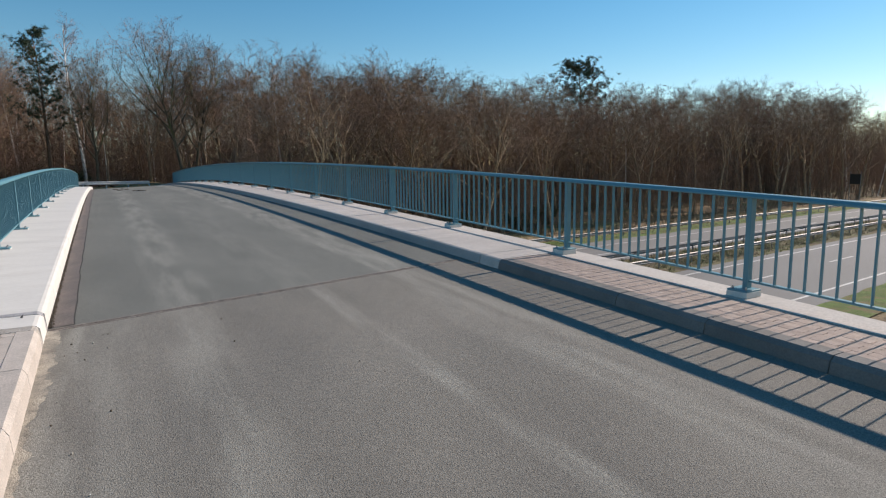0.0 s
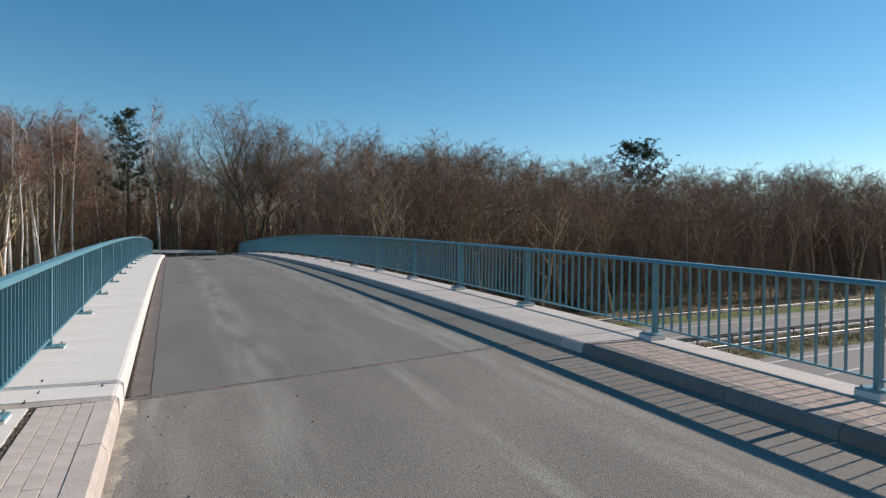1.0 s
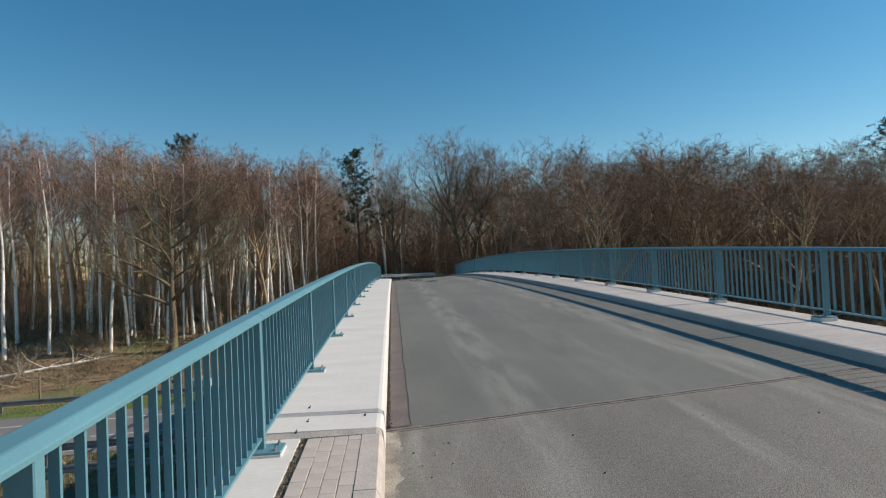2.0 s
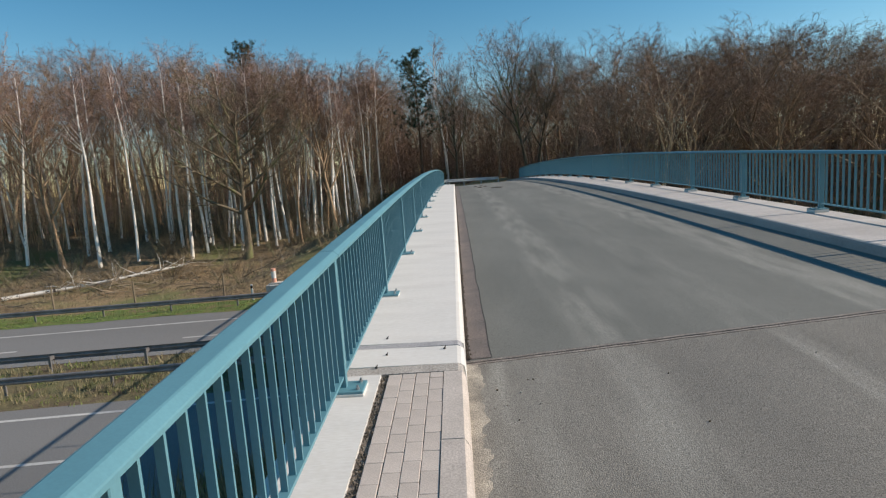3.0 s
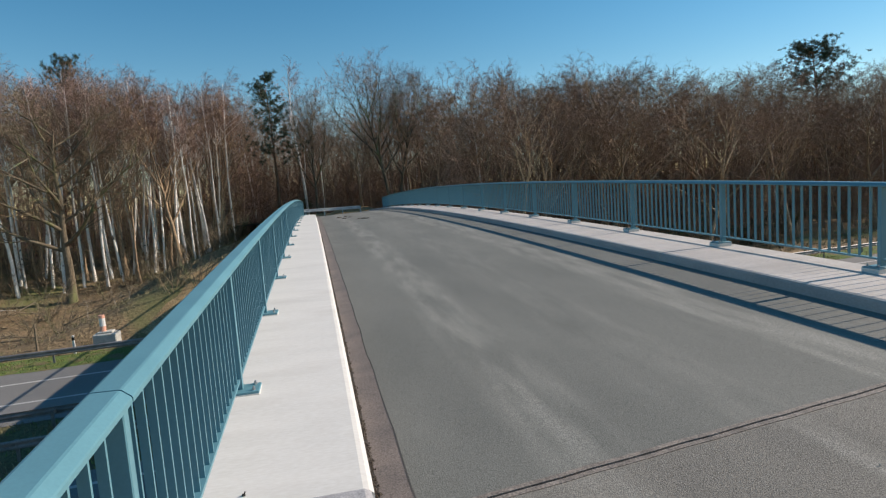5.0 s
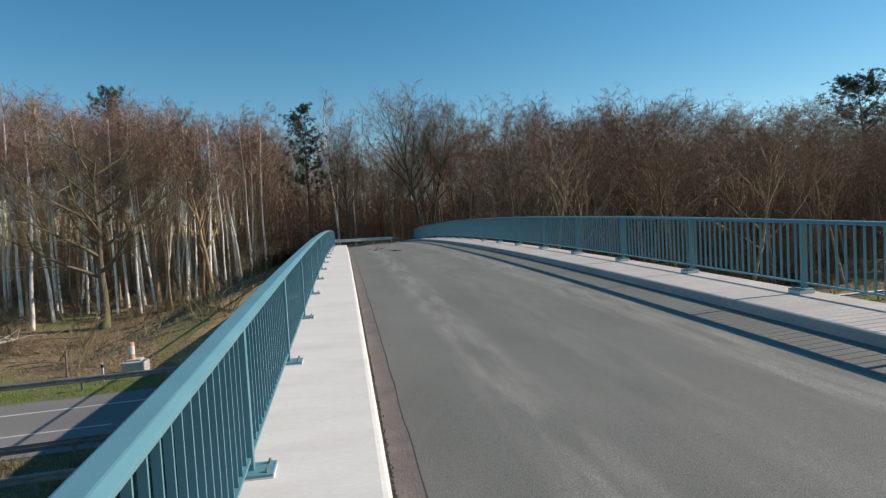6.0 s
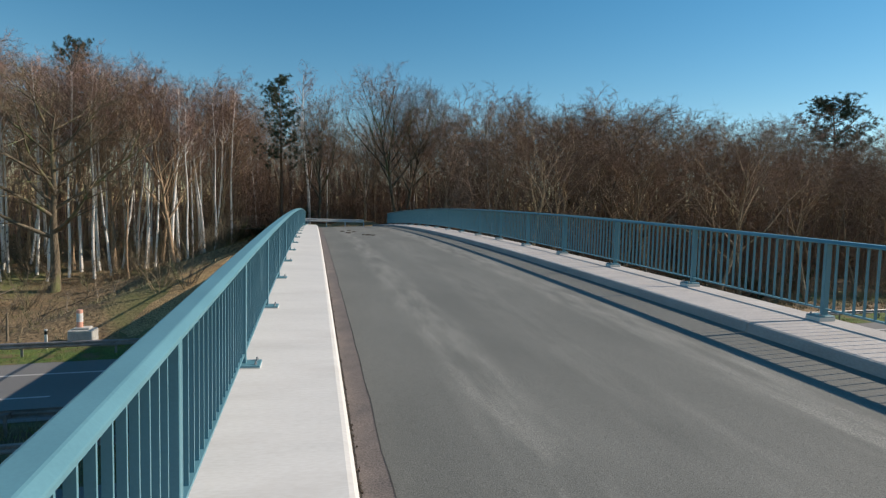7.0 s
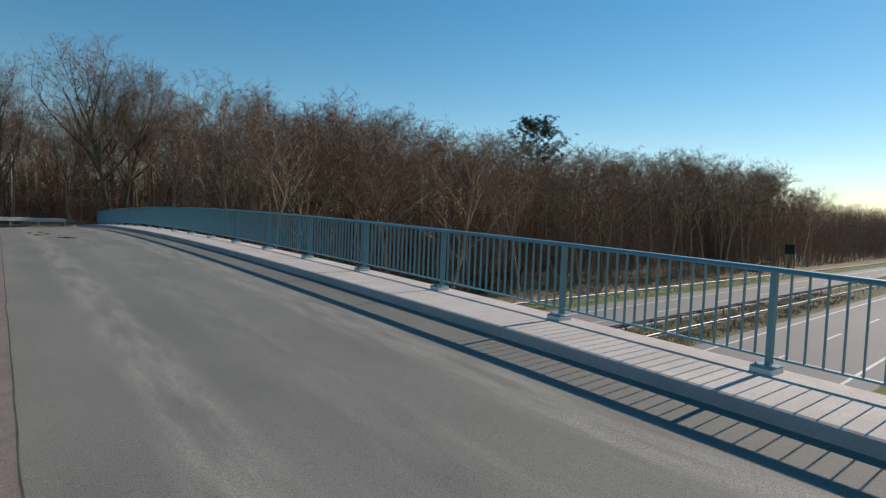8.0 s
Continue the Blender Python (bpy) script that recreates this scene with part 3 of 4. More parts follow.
# ---------------------------------------------------------------- trees
def tube(V, F, pts, radii, sides):
    """Adds a tapered tube along pts to the lists."""
    base = len(V)
    for i, p in enumerate(pts):
        d = (pts[min(i + 1, len(pts) - 1)] - pts[max(i - 1, 0)]).normalized()
        u = d.orthogonal().normalized()
        w = d.cross(u)
        for j in range(sides):
            a = 2 * math.pi * j / sides
            V.append(tuple(p + (u * math.cos(a) + w * math.sin(a)) * radii[i]))
    for i in range(len(pts) - 1):
        for j in range(sides):
            a, b = base + i * sides + j, base + i * sides + (j + 1) % sides
            F.append((a, b, b + sides, a + sides))


def twig_blade(V, F, a, b, w, rnd):
    """A twig as one thin tapering triangle."""
    d = b - a
    s = d.cross(Vector((rnd.uniform(-1, 1), rnd.uniform(-1, 1), rnd.uniform(-1, 1)))).normalized() * w
    c = len(V)
    V += [tuple(a - s), tuple(a + s), tuple(b)]
    F.append((c, c + 1, c + 2))


def bend(rnd, a, d, length, n, wob, up):
    pts, p, d = [a.copy()], a.copy(), d.normalized()
    for _ in range(n):
        d = (d + Vector((rnd.uniform(-wob, wob), rnd.uniform(-wob, wob), rnd.uniform(-wob, wob) + up))).normalized()
        p = p + d * (length / n)
        pts.append(p.copy())
    return pts


def along(pts, u):
    v = u * (len(pts) - 1)
    i = min(int(v), len(pts) - 2)
    return pts[i].lerp(pts[i + 1], v - i), (pts[i + 1] - pts[i]).normalized()


def side_dir(rnd, d, spread):
    u = d.orthogonal().normalized()
    a = rnd.uniform(0, 2 * math.pi)
    out = Matrix.Rotation(a, 3, d) @ u
    return (d * math.cos(spread) + out * math.sin(spread)).normalized()


def evened(V, CV, height):
    """Scales trunk and crown so that all but the last few tips lie below the given height."""
    top = np.percentile([v[2] for v in CV], 99.3)
    k = height / top
    return [(x * k, y * k, z * k) for x, y, z in V], [(x * k, y * k, z * k) for x, y, z in CV]


def ribbon(V, F, pts, w, rnd):
    """A thin branch as a tapering bent strip."""
    d = pts[-1] - pts[0]
    s = d.cross(Vector((rnd.uniform(-1, 1), rnd.uniform(-1, 1), rnd.uniform(-1, 1)))).normalized()
    c, n = len(V), len(pts)
    for i, p in enumerate(pts):
        h = s * (w * (1 - 0.75 * i / (n - 1)))
        V += [tuple(p - h), tuple(p + h)]
    F += [(c + 2 * i, c + 2 * i + 1, c + 2 * i + 3, c + 2 * i + 2) for i in range(n - 1)]


def broadleaf(seed, height, fork, spread, limbs=9, subs=7, fines=6, twigs=14, twig_w=0.007, girth=0.2, reach=1.0, up=0.06):
    """A bare broadleaf tree: trunk, limbs and boughs in one mesh, fine branches and spreading twigs in another."""
    rnd = random.Random(seed)
    V, F, CV, CF = [], [], [], []
    trunk = bend(rnd, Vector((0, 0, -0.3)), Vector((rnd.uniform(-.06, .06), rnd.uniform(-.06, .06), 1)), height * 0.74, 9, 0.10, 0.05)
    rad = [girth * (1 - 0.86 * (i / 9) ** 0.9) for i in range(10)]
    rad[0] *= 1.35
    tube(V, F, trunk, rad, 7)
    turn = rnd.uniform(0, 6.28)
    for i in range(limbs):
        u = fork + (0.99 - fork) * (i + rnd.uniform(0, 0.7)) / limbs
        a, d = along(trunk, min(u, 0.99))
        turn += 2.4 + rnd.uniform(-.4, .4)
        s_ = spread * rnd.uniform(0.75, 1.15) * (1.15 - 0.45 * u)
        d0 = Vector((math.cos(turn) * math.sin(s_), math.sin(turn) * math.sin(s_), math.cos(s_)))
        ln = height * (0.54 - 0.30 * u) * rnd.uniform(0.85, 1.12) * reach
        lp = bend(rnd, a, d0, ln, 6, 0.15, up)
        r0 = girth * (0.62 - 0.42 * u)
        tube(V, F, lp, [r0 * (1 - 0.14 * j) for j in range(7)], 5)
        for j in range(subs):
            w = 0.2 + 0.8 * (j + rnd.random()) / subs
            b, e = along(lp, min(w, 1.0))
            l2 = ln * rnd.uniform(0.32, 0.52) * (1.2 - 0.45 * w)
            sp = bend(rnd, b, side_dir(rnd, e, rnd.uniform(0.4, 0.95)), l2, 4, 0.19, up * 0.8)
            tube(V, F, sp, [r0 * 0.34, r0 * 0.27, r0 * 0.19, r0 * 0.12, r0 * 0.06], 3)
            for k in range(fines):
                c, f = along(sp, 0.2 + 0.8 * (k + rnd.random()) / fines)
                l3 = l2 * rnd.uniform(0.35, 0.65)
                fp = bend(rnd, c, side_dir(rnd, f, rnd.uniform(0.4, 1.15)), l3, 3, 0.2, 0.02)
                ribbon(CV, CF, fp, 0.010, rnd)
                for q in range(twigs):
                    t0, g = along(fp, rnd.uniform(0.1, 1.0))
                    tip = t0 + side_dir(rnd, g, rnd.uniform(0.3, 1.25)) * rnd.uniform(0.22, 0.75)
                    twig_blade(CV, CF, t0, tip, twig_w, rnd)
    V, CV = evened(V, CV, height)
    return V, F, CV, CF


def birch(seed, height, fork=0.42, lean=0.05, girth=0.12):
    """A slim birch: pale trunk, fine rising branches with hanging twig ends."""
    rnd = random.Random(seed)
    V, F, CV, CF = [], [], [], []
    trunk = bend(rnd, Vector((0, 0, -0.3)), Vector((rnd.uniform(-lean, lean), rnd.uniform(-lean, lean), 1)), height, 11, 0.055, 0.04)
    tube(V, F, trunk, [girth * (1 - 0.93 * (i / 11)) + 0.006 for i in range(12)], 6)
    for i in range(26):
        u = fork + (0.99 - fork) * (i + rnd.uniform(0, 0.8)) / 26.8
        a, d = along(trunk, min(u, 0.99))
        ln = height * rnd.uniform(0.11, 0.21) * (1.3 - 0.75 * u)
        bp = bend(rnd, a, side_dir(rnd, d, rnd.uniform(0.45, 0.95)), ln, 4, 0.18, 0.05)
        tube(*((V, F) if i < 6 else (CV, CF)), bp, [0.036, 0.029, 0.021, 0.013, 0.006], 3)
        for k in range(7):
            c, f = along(bp, rnd.uniform(0.2, 1.0))
            fp = bend(rnd, c, side_dir(rnd, f, rnd.uniform(0.4, 1.1)), ln * rnd.uniform(0.2, 0.42), 3, 0.24, -0.08)
            ribbon(CV, CF, fp, 0.010, rnd)
            for q in range(12):
                t0, g = along(fp, rnd.uniform(0.1, 1.0))
                tip = t0 + (side_dir(rnd, g, rnd.uniform(0.3, 1.2)) + Vector((0, 0, -0.3))) * rnd.uniform(0.2, 0.65)
                twig_blade(CV, CF, t0, tip, 0.0065, rnd)
    V, CV = evened(V, CV, height)
    return V, F, CV, CF


def pine(seed, height, bare=0.5, wide=0.2, whorls=11):
    """A tall pine: long bare trunk and an uneven crown of needle tufts on rising boughs."""
    rnd = random.Random(seed)
    V, F, CV, CF = [], [], [], []
    trunk = bend(rnd, Vector((0, 0, -0.3)), Vector((0.02, 0.01, 1)), height, 10, 0.03, 0.02)
    tube(V, F, trunk, [0.24 * (1 - 0.9 * i / 10) + 0.01 for i in range(11)], 7)
    for i in range(whorls):
        u = bare + (1 - bare) * (i + rnd.uniform(0, 0.7)) / whorls
        for s in range(rnd.choice((3, 4, 4))):
            a, d = along(trunk, min(u, 0.995))
            ln = height * wide * rnd.uniform(0.55, 1.1) * (1.15 - 0.8 * (u - bare) / (1 - bare))
            bp = bend(rnd, a, side_dir(rnd, d, rnd.uniform(1.0, 1.45)), ln, 4, 0.15, 0.10)
            tube(V, F, bp, [0.05, 0.042, 0.033, 0.022, 0.012], 4)
            for k in range(17):
                c, f = along(bp, rnd.uniform(0.25, 1.0))
                c = c + Vector((rnd.gauss(0, .34), rnd.gauss(0, .34), rnd.gauss(0.04, .22)))
                rr = rnd.uniform(0.25, 0.5)
                for q in range(22):
                    v = Vector((rnd.gauss(0, 1), rnd.gauss(0, 1), rnd.gauss(0.25, 0.8))).normalized()
                    twig_blade(CV, CF, c + v * 0.05, c + v * rr * rnd.uniform(0.6, 1.15), 0.026, rnd)
    return V, F, CV, CF


def bush(seed, height, stems=9, twigs=30, w=0.008):
    rnd = random.Random(seed)
    V, F = [], []
    for i in range(stems):
        a = rnd.uniform(0, 2 * math.pi)
        o = Vector((math.cos(a), math.sin(a), 0)) * rnd.uniform(0, height * 0.18)
        p = bend(rnd, o, Vector((math.cos(a) * 0.55, math.sin(a) * 0.55, 1)), height * rnd.uniform(0.6, 1.05), 4, 0.2, 0.05)
        tube(V, F, p, [0.022, 0.018, 0.014, 0.009, 0.005], 3)
        for k in range(twigs):
            c, f = along(p, rnd.uniform(0.15, 1.0))
            tip = c + side_dir(rnd, f, rnd.uniform(0.3, 1.1)) * rnd.uniform(0.25, 0.7) * height / 3
            twig_blade(V, F, c, tip, w, rnd)
    return V, F


def tree_kind(name, data, trunk_mat, crown_mat, label, category, crown_label=""):
    V, F, CV, CF = data
    root = thing(name, label, category, group="trees of the wood")
    part_mesh("trunk", mesh_from(name + "_trunk", V, F, trunk_mat, True), root)
    part_mesh("crown", mesh_from(name + "_crown", CV, CF, crown_mat), root, crown_label)
    return root


H0 = 18.0
L_OAK, L_BIRCH = "bare brown broadleaf tree at the wood's edge", "slim birch with a white trunk and reddish bare twigs"
oaks = [tree_kind("bare_tree", broadleaf(10 + i, H0, f, s, limbs=l, girth=g), bark, twig, L_OAK, "tree")
        for i, (f, s, l, g) in enumerate(((0.40, 0.75, 9, 0.20), (0.5, 0.6, 8, 0.17), (0.34, 0.85, 10, 0.22), (0.55, 0.55, 8, 0.15), (0.28, 0.7, 10, 0.16)))]
births = [tree_kind("birch", birch(40 + i, H0, fork=f, lean=le, girth=g), birch_bark, birch_twig, L_BIRCH, "tree", "reddish-brown bare twigs")
          for i, (f, le, g) in enumerate(((0.60, 0.05, 0.145), (0.66, 0.10, 0.125), (0.56, 0.04, 0.165), (0.68, 0.13, 0.115)))]
pines = [tree_kind("pine", pine(70 + i, H0, b, w, n), pine_bark, needles, "dark green pine rising above the bare wood", "tree", "tufts of dark needles")
         for i, (b, w, n) in enumerate(((0.40, 0.29, 12), (0.62, 0.30, 12)))]
used = set()


def plant(kinds, x, y, height, rnd, z=None, turn=None, wide=1.0, label=""):
    src = rnd.choice(kinds)
    s = height / H0
    z = land(x, y) if z is None else z
    w = s * wide * rnd.uniform(0.9, 1.15)
    m = pose(x, y, z, rnd.uniform(-2, 2), rnd.uniform(-2, 2), rnd.uniform(0, 360) if turn is None else turn)
    if src.name not in used:
        used.add(src.name)
        ob = src
        ob.matrix_basis = m
    else:
        ob = copy_thing(src, m)
    ob.scale = (w, w, s)
    if label:
        tagged(ob, label)
    return ob


SKYLINE = ((-90, 10.5), (-45, 12), (-28, 12.9), (-19, 13.2), (-11, 12.0), (-6.5, 11.4), (-4, 9.6), (-0.4, 8.8), (3, 8.4), (7, 8.8), (11, 9.8), (14, 11.4), (20, 11.0),
           (25, 11.3), (30, 10.6), (34, 9.4), (40, 8.8), (44, 7.4), (49, 7.6), (56, 7.3), (60, 7.0), (64, 6.6), (68, 5.1), (71, 4.0), (77, 3.4), (90, 3.0))
HUB = Vector((0.7, -1.0, 1.6))


def top_at(x, y):
    """Height that the wood reaches over a place: the skyline lies lower towards the far right."""
    az = math.degrees(math.atan2(x - HUB.x, y - HUB.y))
    el = np.interp(az, [a for a, _ in SKYLINE], [e for _, e in SKYLINE])
    return HUB.z + math.hypot(x - HUB.x, y - HUB.y) * math.tan(radians(el))


rnd = random.Random(5)
# single trees that stand out
lone = tree_kind("bare_tree", broadleaf(307, H0, 0.30, 1.3, limbs=17, subs=9, fines=8, twigs=12, twig_w=0.007, girth=0.36, up=0.05), oak_bark, oak_twig, L_OAK, "tree")
plant([lone], -18.6, 49.0, 16.8, rnd, turn=40, label="bare oak standing alone before the birches")
heroes = [tree_kind("bare_tree", broadleaf(201 + i, H0, f, sp, limbs=15, subs=10, fines=8, twigs=10, twig_w=0.0065, girth=0.24, reach=1.12, up=0.13), oak_bark, twig, L_OAK, "tree")
          for i, (f, sp) in enumerate(((0.40, 0.72), (0.34, 0.66), (0.44, 0.70)))]
plant([heroes[0]], 9.0, 59.6, 16.6, rnd, turn=10, wide=1.1, label="tall bare tree with a spreading crown behind the bridge end")
plant([heroes[2]], 10.1, 60.6, 16.0, rnd, turn=200, label="tall bare tree beside another behind the bridge end")
plant([heroes[1]], 1.2, 60.8, 14.6, rnd, turn=120, label="bare tree with pale twigs over the bridge end")
plant([heroes[1]], 27.5, 56.0, 17.0, rnd, turn=75, wide=1.35, label="broad dense bare tree with a domed brown crown")
plant([births[2]], 0.2, 62.5, 17.4, rnd, wide=1.3, label="tall birch with a pale mauve crown over the bridge end")
plant([pines[0]], -2.6, 60.8, 15.3, rnd, turn=30)
plant([pines[1]], 68.0, 64.0, 21.0, rnd, turn=10)
plant([pines[0]], -23.5, 68.0, 20.6, rnd, turn=90, wide=0.62)


def fill(x0, x1, q0, q1, d, share, rnd):
    """Trees on a jittered grid; share is the part of birches."""
    q = q0
    while q < q1:
        x = x0 + rnd.uniform(0, d)
        while x < x1:
            px, py = x + rnd.uniform(-.42, .42) * d, q + rnd.uniform(-.42, .42) * d + MD * x
            x += d
            if (-7 < px < 13 and py < 60) or (-5 < px < -1.3 and py < 66):
                continue
            top = top_at(px, py)
            base = land(px, py)
            h = (top - base) * rnd.uniform(0.78, 0.98) * (1 + 0.08 * noise.noise((px * 0.11, py * 0.11, 9)))
            if h < 5:
                continue
            deep = (q - q0) / max(1e-6, q1 - q0)
            if rnd.random() < share * (1 - 0.4 * deep):
                plant(births, px, py, h, rnd, label="slim birch with a white trunk deep in the wood" if deep > 0.5 else "")
            else:
                plant(oaks, px, py, h, rnd, wide=1.3 if px > 10 else 1.05, label="bare brown tree deep in the wood" if deep > 0.5 else "")
        q += d


for px, py in ((-21.3, 52.9), (-18.7, 52.2), (-18.2, 53.4), (-15.6, 52.4), (-15.4, 54.3), (-14.5, 55.7), (-12.6, 53.5), (-11.4, 53.9), (-11.2, 55.9), (-8.9, 55.3), (-8.5, 57.7),
               (-8.3, 59.1), (-16.9, 53.6), (-13.6, 54.4), (-10.1, 56.4), (-6.9, 58.0), (-23.4, 53.1), (-26.2, 52.4), (-29.5, 54.0)):
    plant(births, px, py, (top_at(px, py) - land(px, py)) * rnd.uniform(0.88, 1.0), rnd)
fill(-25, -7.0, 52.5, 55.5, 2.9, 0.8, rnd)
fill(-26, -6.5, 55.5, 60.5, 3.4, 0.75, rnd)
fill(-66, -24, 51, 60, 3.7, 0.6, rnd)
fill(-66, -5, 60, 74, 4.0, 0.4, rnd)
fill(-8, 18, 60, 88, 4.4, 0.35, rnd)
fill(13, 70, 41.5, 66, 4.6, 0.12, rnd)
fill(70, 150, 42, 62, 6.5, 0.15, rnd)

# brush along the wood's edge
bushes = []
for i in range(4):
    V, F = bush(90 + i, 2.6)
    bushes.append(mesh_from("brush", V, F, oak_twig if i % 2 else oak_bark))
for i in range(230):
    if i >= 190:
        x, q = rnd.uniform(-34, -7), rnd.uniform(51, 58)
    elif i < 90:
        x, q = rnd.uniform(-62, -6), 38 + abs(rnd.gauss(8, 9))
    elif i < 120:
        x, q = rnd.uniform(-7, 15), rnd.uniform(59, 74)
    else:
        x, q = rnd.uniform(11, 120), 37 + abs(rnd.gauss(3, 5))
    y = q + MD * x
    if -6 < x < 11 and y < 58:
        continue
    ob = new("shrub", rnd.choice(bushes))
    s = rnd.uniform(0.5, 1.25)
    ob.matrix_basis = pose(x, y, land(x, y) - 0.05, 0, 0, rnd.uniform(0, 360)) @ Matrix.Diagonal((s * 1.2, s * 1.2, s, 1))
    tagged(ob, "bare brown shrub in the leaf litter", "shrub", group="shrubs of the wood")


for x, y, sz in ((-4.6, 60.0, 0.55), (-1.2, 62.5, 1.0), (-7.0, 60.5, 0.8), (14.5, 60.0, 0.8), (42.0, 47.0, 0.9), (47.0, 48.5, 1.0)):
    V, F = bush(int(300 + x * 10), 2.6, stems=16, twigs=190, w=0.03)
    ob = new("evergreen_shrub", mesh_from("evergreen_shrub", V, F, evergreen))
    ob.matrix_basis = pose(x, y, land(x, y) - 0.05, 0, 0, x * 40) @ Matrix.Diagonal((sz * 1.3, sz * 1.3, sz, 1))
    tagged(ob, "dense dark green shrub between the bare trunks", "shrub", group="evergreen shrubs of the wood")


def thicket(name, x0, x1, q0, q1, count, label, twigs=44, seed=3, mat=None, thin=1.0):
    """Far wood: slim stems with many fine branches, in one mesh."""
    r = random.Random(seed)
    V, F = [], []
    for _ in range(count):
        x = r.uniform(x0, x1)
        q = r.uniform(q0, q1)
        y = q + MD * x
        z = land(x, y)
        h = min((top_at(x, y) - z) * r.uniform(0.35, 0.80), 18)
        if h < 3:
            continue
        lean = Vector((r.uniform(-.08, .08), r.uniform(-.08, .08), 1)) * h
        a = Vector((x, y, z - 0.2))
        bow = Vector((r.gauss(0, .6), r.gauss(0, .6), 0))
        tube(V, F, [a, a + lean * 0.5 + bow, a + lean * 0.85], [0.075 * thin, 0.05 * thin, 0.012], 3)
        for k in range(twigs):
            u = r.uniform(0.06, 0.9)
            p = a + lean * u + bow * (1 - abs(2 * u - 1))
            d = Vector((r.gauss(0, 1), r.gauss(0, 1), r.uniform(0.1, 1.3))).normalized()
            e = p + d * r.uniform(0.8, 2.8) * (1.2 - 0.5 * u)
            twig_blade(V, F, p, e, 0.017, r)
            m_ = p.lerp(e, r.uniform(0.3, 0.7))
            twig_blade(V, F, m_, m_ + (d + Vector((r.gauss(0, .7), r.gauss(0, .7), r.gauss(0.2, .5)))).normalized() * r.uniform(0.5, 1.6), 0.012, r)
    return tagged(part_mesh(name, mesh_from(name, V, F, mat or twig)), label, "woodland", kind="stuff")


thicket("far_wood", -110, 0, 66, 100, 1000, "deep brown bare woodland behind the front trees", seed=3)
thicket("far_wood", -12, 30, 75, 110, 700, "deep brown bare woodland behind the bridge end", seed=4)
thicket("far_wood", 15, 150, 50, 84, 1900, "deep brown bare woodland beyond the motorway", seed=5)
thicket("far_wood", 105, 300, 40, 70, 1500, "bare woodland beside the motorway in the distance", seed=16)
thicket("far_wood", 150, 700, 41, 95, 2600, "far bare woodland along the motorway", seed=6)
thicket("undergrowth", -70, -6, 57.5, 66, 260, "thin olive-brown young stems between the birches", seed=17, mat=young_twig, thin=0.5)
thicket("undergrowth", -75, -5, 62, 78, 300, "thin young stems between the trees", seed=7, mat=birch_twig, thin=0.5)
thicket("undergrowth", -9, 24, 60, 76, 300, "thin brown young stems behind the bridge end", seed=27, thin=0.5)
thicket("undergrowth", 12, 90, 41, 56, 420, "thin young stems between the trees beyond the motorway", seed=8, thin=0.5)
for i in range(9):
    plant(oaks, rnd.uniform(34, 85), rnd.uniform(-6, 3), rnd.uniform(9, 14), rnd, label="bare tree on the near bank of the motorway")


# ---------------------------------------------------------------- small things
# grass tufts and dry weeds: verges, banks
def tufts(name, spots, mat, label, height, blades, seed, w=0.012):
    r = random.Random(seed)
    V, F = [], []
    for x, y, z in spots:
        for _ in range(blades):
            a = Vector((x + r.gauss(0, .12), y + r.gauss(0, .12), z - 0.02))
            b = a + Vector((r.gauss(0, .35), r.gauss(0, .35), 1)).normalized() * height * r.uniform(0.4, 1.1)
            twig_blade(V, F, a, b, w, r)
    return tagged(part_mesh(name, mesh_from(name, V, F, mat)), label, "grass", kind="stuff")


r = random.Random(21)


def on_verge(n, q0, q1, x0, x1, z):
    out = []
    for _ in range(n):
        x, q = r.uniform(x0, x1), r.uniform(q0, q1)
        out.append((x, q + MD * x, z))
    return out


tufts("verge_grass", on_verge(2600, 31.0, 33.8, -60, 40, Z_M), grass_blade, "green grass along the far verge", 0.16, 7, 1, 0.02)
tufts("median_grass", on_verge(900, 17.0, 22.5, -50, 60, Z_M), grass_blade, "grass tufts in the median", 0.2, 7, 2, 0.02)
tufts("median_weeds", on_verge(2200, 17.6, 22.2, -50, 80, Z_M), dry_weed, "brown dead weeds between the median barriers", 0.5, 8, 3, 0.014)
wood_spots = []
for _ in range(3600):
    x, q = r.uniform(-60, -3), r.uniform(33.5, 56)
    y = q + MD * x
    wood_spots.append((x, y, land(x, y)))
tufts("forest_floor_weeds", wood_spots, dry_weed, "dry grass and dead stems on the clearing", 0.35, 6, 4, 0.016)
bank_spots = []
for _ in range(1500):
    x, y = r.uniform(-7, -0.45), r.uniform(-9, 8)
    bank_spots.append((x, y, land(x, y)))
for _ in range(900):
    x, y = -0.35 - abs(r.gauss(0, 0.9)), r.uniform(-6, 4)
    bank_spots.append((x, y, land(x, y)))
tufts("bank_weeds", bank_spots, dry_weed, "dry pale weeds on the bank beside the railing", 0.5, 7, 5, 0.008)
bank_spots = []
for _ in range(1200):
    x, y = r.uniform(-7, -0.45), r.uniform(-9, 8)
    bank_spots.append((x, y, land(x, y)))
tufts("bank_grass", bank_spots, grass_blade, "green grass on the bank below the railing", 0.25, 7, 6, 0.008)
right_spots = []
for _ in range(2600):
    x, q = r.uniform(10, 90), r.uniform(31, 42)
    right_spots.append((x, q + MD * x, land(x, q + MD * x)))
tufts("far_bank_weeds", right_spots, dry_weed, "dry grass below the wood beyond the motorway", 0.45, 6, 8, 0.02)

